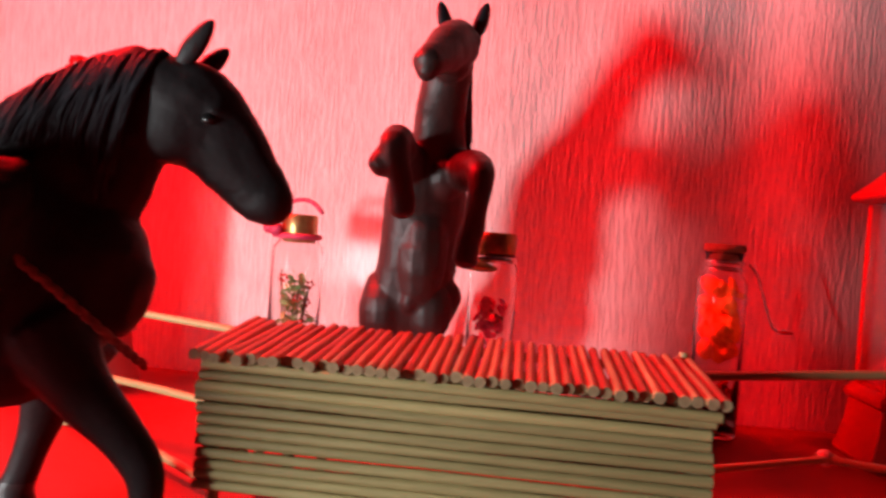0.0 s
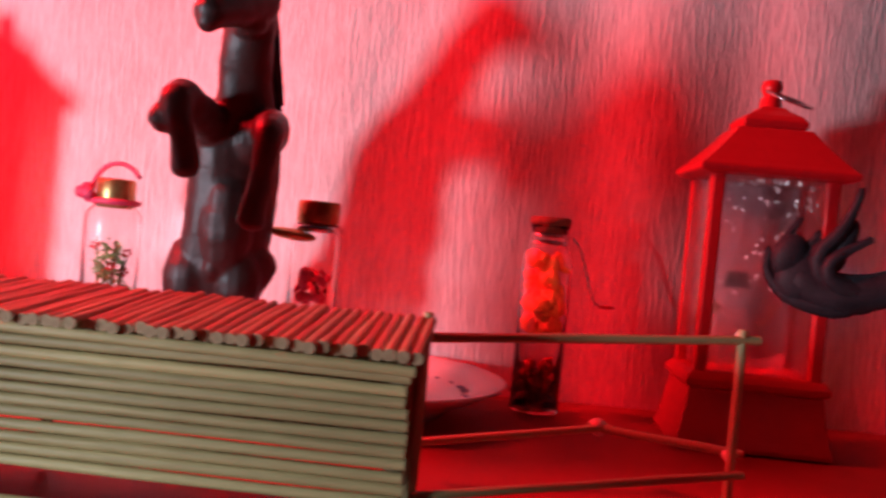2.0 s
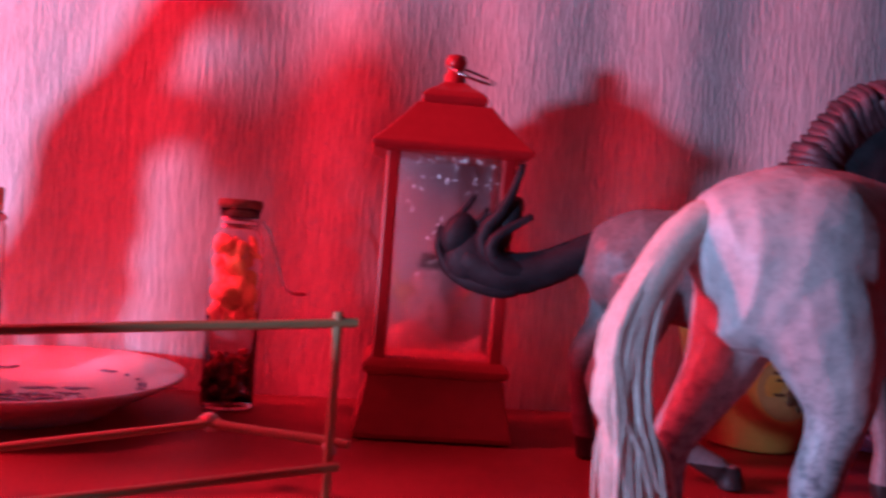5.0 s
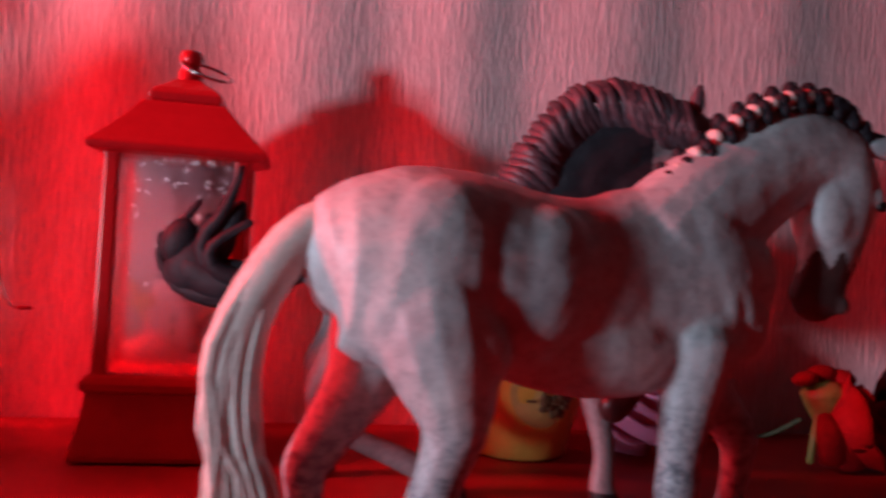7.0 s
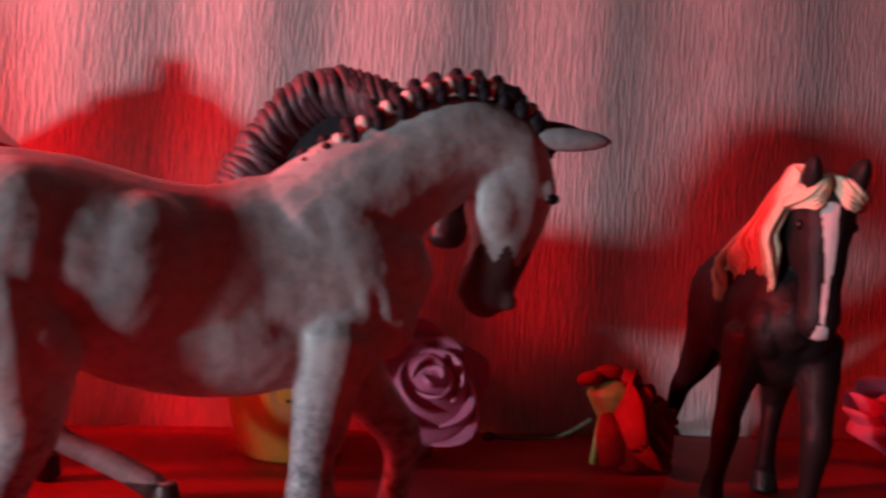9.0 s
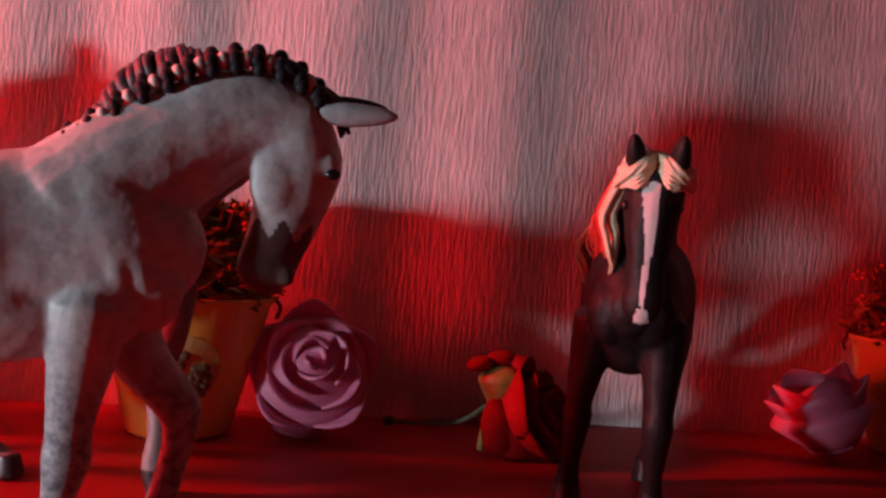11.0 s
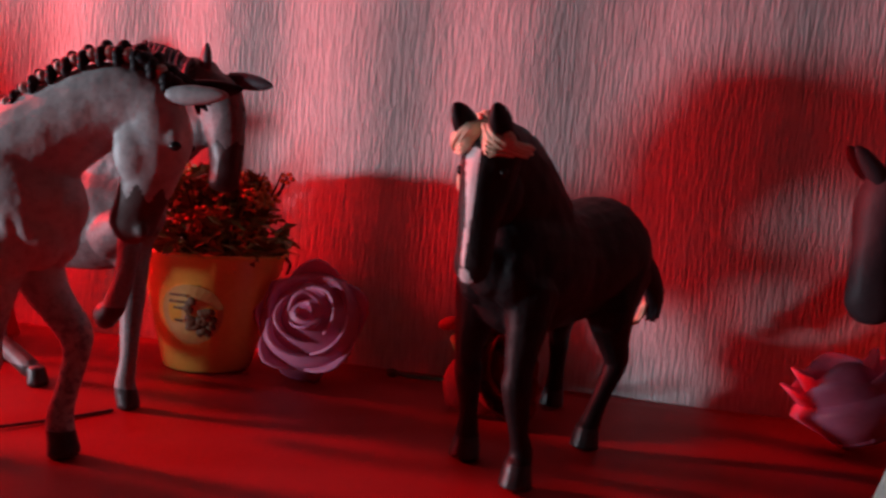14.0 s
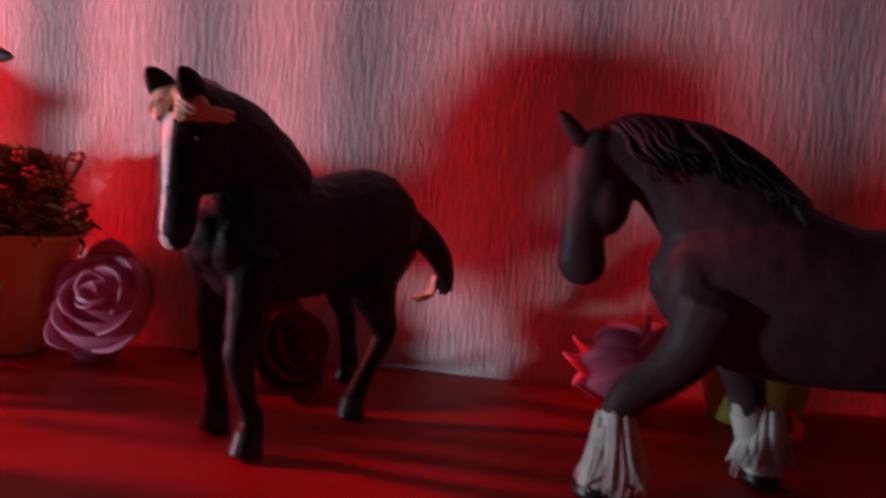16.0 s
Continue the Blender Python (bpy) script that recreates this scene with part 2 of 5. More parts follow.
def stitch(bm, rings, mat=0):
    for a, b in zip(rings, rings[1:]):
        n = max(len(a), len(b))
        for k in range(n):
            q = [a[k % len(a)], a[(k + 1) % len(a)], b[(k + 1) % len(b)], b[k % len(b)]]
            q = [v for i, v in enumerate(q) if v not in q[:i]]
            if len(q) > 2:
                bm.faces.new(q).material_index = mat


def spline(points, n):
    """n points on a smooth curve through the given tuples of numbers."""
    p = [np.array(x, float) for x in points]
    p = [2 * p[0] - p[1]] + p + [2 * p[-1] - p[-2]]
    out = []
    for k in range(n):
        s = k / (n - 1) * (len(p) - 3)
        i = min(int(s), len(p) - 4)
        t = s - i
        a, b, c, d = p[i : i + 4]
        out.append(0.5 * (2 * b + (c - a) * t + (2 * a - 5 * b + 4 * c - d) * t**2 + (3 * b - a - 3 * c + d) * t**3))
    return out


def tube(bm, stations, n=12, segs=12, side=(0, 1, 0), mat=0, cap=0.7):
    """A swept tube: stations (x, y, z, radius in the plane, radius to the side)."""
    st = spline(stations, n)
    pts = [Vector(s[:3]) for s in st]
    side, rings = Vector(side), []
    for k, s in enumerate(st):
        t = (pts[min(k + 1, n - 1)] - pts[max(k - 1, 0)]).normalized()
        b = side - side.dot(t) * t
        b = b.normalized() if b.length > 1e-4 else Vector((1, 0, 0)).cross(t).normalized()
        m = t.cross(b)
        ra, rb = max(s[3], 2e-5), max(s[4], 2e-5)
        if k == 0 and cap:
            rings.append([bm.verts.new(pts[0] - t * min(ra, rb) * cap)])
            rings.append([bm.verts.new(pts[0] - t * min(ra, rb) * cap * 0.6 + 0.7 * (m * ra * math.cos(a) + b * rb * math.sin(a))) for a in (2 * math.pi * j / segs for j in range(segs))])
        rings.append([bm.verts.new(pts[k] + m * ra * math.cos(a) + b * rb * math.sin(a)) for a in (2 * math.pi * j / segs for j in range(segs))])
        if k == n - 1 and cap:
            rings.append([bm.verts.new(pts[k] + t * min(ra, rb) * cap * 0.6 + 0.7 * (m * ra * math.cos(a) + b * rb * math.sin(a))) for a in (2 * math.pi * j / segs for j in range(segs))])
            rings.append([bm.verts.new(pts[k] + t * min(ra, rb) * cap)])
    stitch(bm, rings, mat)
    return bm


def wire(bm, points, r, n=16, segs=8, mat=0):
    return tube(bm, [(*p, r, r) for p in points], n, segs, (0.1, 0.3, 1.0), mat)


def ball(bm, centre, radii, segs=12, mat=0, turn=(0, 0, 0)):
    m = Matrix.LocRotScale(centre, Euler([radians(a) for a in turn]), radii)
    r = bmesh.ops.create_uvsphere(bm, u_segments=segs, v_segments=max(6, segs * 2 // 3), radius=1.0, matrix=m)
    for f in {f for v in r["verts"] for f in v.link_faces}:
        f.material_index = mat
    return bm


# ---- setting ----


def wall_sheet():
    bm = bmesh.new()
    nx, nz, x0, x1, z0, z1 = 420, 24, -2.4, 1.6, -0.76, 1.7
    grid = []
    for i in range(nx + 1):
        x = x0 + (x1 - x0) * i / nx
        dy = 0.0024 * noise.noise((x * 11, 3.1, 0)) + 0.0021 * math.sin(x * 74 + 2.2 * math.sin(x * 9)) + 0.0008 * noise.noise((x * 37, 8.0, 0))
        grid.append([bm.verts.new((x, dy, z0 + (z1 - z0) * j / nz)) for j in range(nz + 1)])
    for i in range(nx):
        for j in range(nz):
            bm.faces.new((grid[i][j], grid[i + 1][j], grid[i + 1][j + 1], grid[i][j + 1]))
    back = bmesh.ops.extrude_face_region(bm, geom=bm.faces[:])
    bmesh.ops.translate(bm, verts=[v for v in back["geom"] if isinstance(v, bmesh.types.BMVert)], vec=(0, 0.08, 0))
    return obj("wall_north", bm, M_WALL)


tagged(wall_sheet(), "pale ribbed crepe wallpaper on the wall behind the table", "wall", kind="structure")


def slab(name, lo, hi, material, label, category):
    bm = bmesh.new()
    box(bm, [(a + b) / 2 for a, b in zip(lo, hi)], [b - a for a, b in zip(lo, hi)])
    return tagged(obj(name, bm, material, smooth=False), label, category, kind="structure")


slab("wall_south", (-2.4, -2.58, -0.76), (1.6, -2.5, 1.7), M_PLAIN, "plain plaster wall on the far side of the room", "wall")
slab("wall_west", (-2.48, -2.58, -0.76), (-2.4, 0.08, 1.7), M_PLAIN, "plain plaster side wall of the room", "wall")
slab("wall_east", (1.6, -2.58, -0.76), (1.68, 0.08, 1.7), M_PLAIN, "plain plaster side wall of the room", "wall")
slab("ceiling", (-2.48, -2.58, 1.7), (1.68, 0.08, 1.78), M_PLAIN, "plain white ceiling of the room", "ceiling")
slab("floor", (-2.48, -2.58, -0.84), (1.68, 0.08, -0.76), M_FLOOR, "brown wooden floor of the room", "floor")


def display_table():
    t = thing("table", "table with a bright red cloth top against the wall", "table", (0, 0, -0.76))
    bm = bmesh.new()
    nx, ny = 120, 40
    g = [[bm.verts.new((-0.64 + 1.5 * i / nx, -0.52 + 0.514 * j / ny, 0.76 + 0.0008 * (noise.noise((i * 0.16, j * 0.2, 0.5)) - 0.7))) for j in range(ny + 1)] for i in range(nx + 1)]
    for i in range(nx):
        for j in range(ny):
            bm.faces.new((g[i][j], g[i + 1][j], g[i + 1][j + 1], g[i][j + 1]))
    down = bmesh.ops.extrude_face_region(bm, geom=bm.faces[:])
    bmesh.ops.translate(bm, verts=[v for v in down["geom"] if isinstance(v, bmesh.types.BMVert)], vec=(0, 0, -0.02))
    part("tabletop", bm, M_TABLE, t, "red cloth tabletop")
    for x in (-0.6, 0.82):
        for y in (-0.48, -0.05):
            bm = bmesh.new()
            box(bm, (x, y, 0.37), (0.05, 0.05, 0.74), 0.003)
            part("leg", bm, M_FLOOR, t, "brown wooden leg", False)
    return t


display_table()

# ---- toy horses (each one plain moulded figure) ----
MM = 0.001


def moulded(bm, voxel=0.0009, rounds=5):
    """One closed skin round all the overlapping tubes of bm."""
    me = bpy.data.meshes.new("mould")
    bmesh.ops.recalc_face_normals(bm, faces=bm.faces[:])
    bm.to_mesh(me)
    bm.free()
    ob = new("mould", me)
    r = ob.modifiers.new("skin", "REMESH")
    r.mode, r.voxel_size = "VOXEL", voxel
    s = ob.modifiers.new("soft", "SMOOTH")
    s.factor, s.iterations = 0.5, rounds
    out = bpy.data.meshes.new_from_object(ob.evaluated_get(bpy.context.evaluated_depsgraph_get()))
    bpy.data.objects.remove(ob)
    bpy.data.meshes.remove(me)
    return out


def sweep(bm, stations, n=14, segs=16):
    """Stations in mm: u ahead, z up, v to the left, radius in the plane, radius across."""
    return tube(bm, [(u * MM, v * MM, z * MM, a * MM, b * MM) for u, z, v, a, b in stations], n, segs)


def trunk(bm, stations, n=20, segs=24):
    """Torso from (u, top, bottom, half width) in mm."""
    return sweep(bm, [(u, (t + b) / 2, 0, (t - b) / 2, w) for u, t, b, w in stations], n, segs)


def limb(bm, joints, n=18, segs=14):
    """A leg from (u, z, v, radius) in mm."""
    return sweep(bm, [(u, z, v, r, r * 0.86) for u, z, v, r in joints], n, segs)


def strand(bm, pts, r0, r1, mat, n=10, segs=6, flat=0.6):
    k = len(pts)
    tube(bm, [(p[0] * MM, p[2] * MM, p[1] * MM, (r0 + (r1 - r0) * i / (k - 1)) * MM, (r0 + (r1 - r0) * i / (k - 1)) * MM * flat) for i, p in enumerate(pts)], n, segs, (0, 1, 0), mat)


def lock(bm, rng, pts, count, spread, r0, r1, mat, n=10, tip=1.0):
    """A bundle of moulded hair strands along pts (u, z, v); they part towards the tip."""
    for _ in range(count):
        d = [rng.uniform(-1, 1) * spread for _ in range(3)]
        k = len(pts)
        strand(bm, [tuple(p[j] + d[j] * (0.35 + (tip - 0.35) * i / (k - 1)) for j in range(3)) for i, p in enumerate(pts)], r0 * rng.uniform(0.8, 1.2), r1, mat, n)


def ear(bm, base, tip, r, mat):
    b, t = np.array(base, float), np.array(tip, float)
    sweep_pts = [(*(b + (t - b) * f), r * q) for f, q in ((0, 0.72), (0.33, 1.0), (0.7, 0.82), (0.92, 0.46), (1, 0.16))]
    tube(bm, [(x * MM, y * MM, z * MM, q * MM, q * 0.62 * MM) for x, y, z, q in sweep_pts], 12, 10, (0, 1, 0), mat)


def horse(name, label, at, heading, build, mats, paint, hair=None, voxel=0.0009, rounds=5, rough=0.8):
    """build(bm) lays the body's tubes, paint(centre, normal) picks the material, hair(bm) adds mane, tail, ears and eyes."""
    bm = bmesh.new()
    build(bm)
    me = moulded(bm, voxel, rounds)
    bm = bmesh.new()
    bm.from_mesh(me)
    bpy.data.meshes.remove(me)
    bm.normal_update()
    for v in bm.verts:
        p, calm = v.co, min(1.0, max(0.25, (v.co.z - 0.02) / 0.03))
        ridge = 1 - abs(noise.noise((p.x * 55 + 9, p.y * 55, p.z * 38)))
        v.co = p + v.normal * calm * rough * (0.0009 * (ridge - 0.75) + 0.0005 * noise.noise(p * 170) + 0.00014 * noise.noise(p * 700))
    bm.normal_update()
    for f in bm.faces:
        c = f.calc_center_median() / MM
        f.material_index = paint(c.x, c.y, c.z, f.normal)
    if hair:
        hair(bm)
    ob = obj(name, bm, mats)
    ob.matrix_world = pose(*at, 0, 0, heading)
    return tagged(ob, label, "toy horse", "toy horses on the table")


def hoof(bm, u, v, r=5.2, h=8.0):
    tube(bm, [((u + 0.5) * MM, v * MM, 0.4 * MM, r * MM, r * 0.92 * MM), ((u - 0.6) * MM, v * MM, h * MM, r * 0.74 * MM, r * 0.7 * MM)], 4, 12, (0, 1, 0), 0, 0.15)


# grey horse with plaited mane, walking
def grey_body(bm):
    trunk(bm, [(-43, 84, 62, 6), (-39, 91, 57, 13), (-28, 94.5, 52, 16.4), (-16, 95.2, 54, 16.4), (-6, 93.2, 52, 16.6), (4, 91.6, 50, 15.2), (16, 91.6, 48.2, 13.0), (28, 94.8, 48.6, 11.2), (42, 96, 52, 11.4), (53, 90, 56, 10), (60, 81, 60, 6)])
    sweep(bm, [(36, 81, 0, 17, 11), (46, 90, 0, 16, 9.4), (56.5, 98, 0, 13.8, 7.6), (66.5, 104.6, 0, 12.6, 6.6), (76, 107, 0, 11.2, 6.2), (85, 105, 0, 9.4, 6.2)])
    sweep(bm, [(84, 107, 0, 7.5, 6), (84.5, 98, 0, 10.4, 6.6), (82.5, 86, 0, 8.4, 5.2), (80, 77, 0, 7.2, 4.6), (78.2, 71, 0, 6.9, 4.9), (77.6, 68.8, 0, 5, 4.2)])
    # cheeks, brow and nostrils
    for v in (-1, 1):
        ball(bm, (79.5 * MM, v * 3.2 * MM, 93 * MM), (6.6 * MM, 3.4 * MM, 9.6 * MM), 14)
        ball(bm, (91 * MM, v * 4.4 * MM, 97.5 * MM), (2.6 * MM, 1.9 * MM, 3.2 * MM), 10)
        ball(bm, (83 * MM, v * 4.0 * MM, 70.5 * MM), (2.2 * MM, 1.4 * MM, 2.4 * MM), 10)
    for v in (1, -1):
        ball(bm, (-21 * MM, v * 7 * MM, 72 * MM), (18 * MM, 11.6 * MM, 21 * MM), 22, 0, (0, 12, 0))
        ball(bm, (44 * MM, v * 6.6 * MM, 77 * MM), (12 * MM, 4.8 * MM, 18 * MM), 18, 0, (0, -24, 0))
        ball(bm, (43.5 * MM, v * 6.8 * MM, 62 * MM), (10 * MM, 5.0 * MM, 11 * MM), 16)
        ball(bm, (53 * MM, v * 4.4 * MM, 66 * MM), (8 * MM, 5.4 * MM, 10 * MM), 14)
    # the breast, the creases before the shoulder, the flank's swell and the stifle
    ball(bm, (54.5 * MM, -4.2 * MM, 71 * MM), (6.2 * MM, 4.4 * MM, 14 * MM), 16, 0, (0, 22, 0))
    for du, dv in ((0, 0), (4.6, 0.5)):
        sweep(bm, [(42 + du, 80, -8.0 + dv, 2.2, 1.6), (46 + du, 72, -9.4 + dv, 2.8, 2.0), (48 + du, 65, -8.6 + dv, 2.8, 1.8), (46 + du, 60, -4.6 + dv, 2.2, 1.4)], 12, 10)
    ball(bm, (-0.5 * MM, -8.4 * MM, 71 * MM), (15 * MM, 8.3 * MM, 18 * MM), 24, 0, (0, 24, 0))
    ball(bm, (13 * MM, -5.4 * MM, 60.5 * MM), (29 * MM, 7.2 * MM, 12.5 * MM), 24, 0, (0, 5, 0))
    ball(bm, (-12.5 * MM, -11.6 * MM, 60 * MM), (6 * MM, 7.4 * MM, 9.5 * MM), 16, 0, (0, -20, 0))
    # near hind, far hind, near fore, far fore
    limb(bm, [(-25, 80, -5, 11), (-22, 70, -7.4, 13.4), (-19.5, 59, -9.4, 13), (-17, 50, -10.6, 10), (-16, 42, -11, 6.9), (-18.4, 34, -11, 5.2), (-20, 28, -11, 5.4), (-21, 22, -11, 4.1), (-20.6, 14, -11, 3.7), (-20, 9.5, -11, 4.3), (-18, 4, -11, 4.6)])
    limb(bm, [(-27, 62, 10, 12), (-30.5, 50, 10.5, 9), (-34.5, 42, 11, 7), (-39.5, 34, 11, 5.8), (-42, 29, 11, 5.2), (-41.5, 20, 11, 3.7), (-41, 11, 11, 4.2), (-39, 4, 11, 4.6)])
    limb(bm, [(42, 62, -6.4, 9), (41, 50, -5.6, 7.4), (39.8, 40, -5.2, 5.7), (39.4, 33, -5, 4.9), (39.4, 28, -5, 5.3), (38.4, 20, -5, 3.8), (37.6, 13, -5, 3.6), (36.8, 9, -5, 4.3), (38.6, 4, -5, 4.6)])
    limb(bm, [(46, 62, 6, 9), (50.5, 51, 5, 7), (57, 43, 4.4, 5.6), (61.6, 37, 4, 5.3), (62, 30, 4, 3.8), (59.6, 18, 3.6, 3.5), (58.4, 11.5, 3.4, 4.2), (59.6, 5, 3.2, 4.5)])
    for u, v in ((-18, -11), (-39, 11), (38.6, -5), (60, 3.2)):
        hoof(bm, u, v)


def grey_paint(u, v, z, n):
    if z < 8:
        return 2
    if u > 68 and 60 < z < 81 + 1.6 * math.sin(u * 1.1) + 1.2 * math.sin(v * 1.7 + u * 0.5):
        return 3
    return 0


def grey_hair(bm):
    rng = random.Random(11)
    # plaits: dark knots rolled up along the crest, the coat pale between them
    crest = spline([(34, 99), (40, 104), (47, 110.6), (54, 115.2), (60, 118.4), (67, 121), (74, 121.4), (81, 119.8), (87, 115.4)], 12)
    for k, (u, z) in enumerate(crest):
        q = 0.82 + 0.3 * k / 11
        for v, dz, a in ((0.6, 0.4, 1.0), (-2.6, -1.6, 0.9)):
            ball(bm, (u * MM, v * MM, (z + dz) * MM), (2.0 * q * a * MM, 2.2 * q * MM, 2.7 * q * a * MM), 10, 4, (0, -36 + 5 * k, 0))
        ball(bm, ((u + 0.5) * MM, -4.0 * MM, (z - 3.6) * MM), (1.5 * q * MM, 1.2 * MM, 1.9 * q * MM), 8, 4, (0, -30 + 4 * k, 0))
        if k < 11:
            w, y = (crest[k] + crest[k + 1]) / 2
            ball(bm, (w * MM, -1.6 * MM, (y - 1.2) * MM), (1.7 * q * MM, 2.8 * MM, 2.2 * q * MM), 10, 5, (0, -36 + 5 * k, 0))
    lock(bm, rng, [(82, 117, 0), (88, 115, 1), (93, 112, 3), (95.5, 107, 4)], 12, 1.6, 1.5, 0.5, 4)
    for u, v, z, r in ((80, -1.5, 118.6, 3.6), (85, 1.5, 116.6, 3.4), (88.5, -1, 113.4, 2.8)):
        ball(bm, (u * MM, v * MM, z * MM), (r * 1.15 * MM, r * MM, r * 0.8 * MM), 12, 4, (0, 24, 0))
    # long brushed tail
    for k in range(240):
        a, b, c, e = (rng.uniform(-1, 1) for _ in range(4))
        z1 = rng.choice((3, 7, 14, 24, 34))
        w = 2.2 * math.sin(6.28 * rng.random())
        pts = [(-39, 85.5, 0.6 * c), (-47 + 1.6 * a, 80.5 + 2 * b, 2.2 * c), (-55.2 + 2.8 * a, 68, 3.4 * c), (-59.6 + 4.0 * a + 0.4 * w, 54, 4.2 * c), (-59 + 4.3 * a - 0.7 * w, 40, 4.6 * c), (-56 + 4.8 * a + w, 26 + 0.2 * z1, 4.8 * c), (-53.5 + 5 * a + 1.4 * w, 5 + z1 * 0.55, 4.6 * c + e)]
        strand(bm, pts, 1.15, 0.35, 5, 16)
    tube(bm, [(-37 * MM, 0, 84.5 * MM, 4.6 * MM, 4.4 * MM), (-47 * MM, 0, 79 * MM, 5.0 * MM, 4.8 * MM), (-55 * MM, 0, 67 * MM, 5.2 * MM, 4.6 * MM), (-59 * MM, 0, 54 * MM, 5.8 * MM, 4.4 * MM), (-58 * MM, 0, 38 * MM, 5.8 * MM, 4 * MM), (-54.5 * MM, 0, 20 * MM, 5.0 * MM, 3 * MM), (-53.5 * MM, 0, 8 * MM, 3.6 * MM, 2.4 * MM)], 16, 12, (0, 1, 0), 5)
    ear(bm, (88, -3.8, 109.5), (106, -6, 110.6), 2.9, 0)
    ear(bm, (87, 3.5, 112), (106, 7, 114), 3.0, 4)
    for s in (-1, 1):
        ball(bm, (91.8 * MM, s * 5.4 * MM, 95.4 * MM), (1.9 * MM, 1.0 * MM, 1.4 * MM), 10, 6)


horse("toy_horse", "dapple grey toy horse with a plaited dark mane and pale tail", (0.03, -0.182, 0), 6.0, grey_body,
      [M_DAPPLE, M_GREYLEG, M_HOOF, M_MUZZLE, M_HAIRBLACK, M_HAIRWHITE, M_EYE], grey_paint, grey_hair, 0.0007, 10, 0.4)


# steel-grey horse with dark curled tail, behind the grey one
def steel_body(bm):
    trunk(bm, [(-44, 76, 62, 5), (-40, 82, 56, 11), (-28, 88, 50, 15), (-12, 88, 50, 16), (4, 86, 47, 16), (20, 88, 47, 15.5), (34, 90, 50, 14), (46, 86, 56, 10), (52, 80, 62, 6)])
    sweep(bm, [(30, 84, 0, 16, 10), (40, 98, 0, 15, 8), (50, 112, 0, 13, 7), (62, 120, 0, 10, 6.2), (74, 120, 0, 8.5, 6)])
    sweep(bm, [(72, 121, 0, 7, 6), (79.5, 113, 0, 9.5, 6.4), (82.5, 102, 0, 8, 5.4), (83.6, 92, 0, 6.4, 4.6), (83.2, 85, 0, 5.8, 4.6)])
    sweep(bm, [(40, 84, 0, 15, 8), (52, 96, 0, 13, 7), (64, 104, 0, 11, 6), (74, 106, 0, 8, 5)])
    limb(bm, [(-24, 62, -10, 12), (-26, 50, -10, 9), (-33, 39, -10, 6), (-36.5, 29, -10, 4.8), (-27, 19, -9.5, 3.6), (-9, 12, -9, 3.9), (3, 6, -8.5, 4.3)])
    limb(bm, [(-30, 62, 10, 12), (-34, 48, 10, 8), (-42, 36, 10, 5), (-42, 26, 10, 4), (-40, 12, 10, 4), (-38, 4, 10, 4.3)])
    limb(bm, [(40, 60, 3, 8), (45, 48, -1, 6), (49, 34, -5, 4.6), (52, 20, -8, 3.4), (52, 9, -9, 4), (53, 4, -9, 4.3)])
    limb(bm, [(38, 62, -7, 9), (48, 66, -12, 6.6), (57, 68.5, -17, 5.0), (60, 62, -19, 4.4), (60, 53, -20, 3.8), (58, 45, -20, 3.8), (55, 38, -20, 4.2), (53, 36, -20, 4)])
    for u, v in ((7, -8.5), (-38, 10), (54, -9)):
        hoof(bm, u, v, 4.6, 7.5)
    ball(bm, (52 * MM, -20 * MM, 35.5 * MM), (4.8 * MM, 4.2 * MM, 5 * MM), 10)


def steel_paint(u, v, z, n):
    return 2 if z < 7.5 or (z < 39.5 and v < -14 and u > 30) or (u > 74 and z < 99 + math.sin(u)) else 4 if 24 < u < 62 and z > 94 + 0.25 * max(0, u - 44) else 0


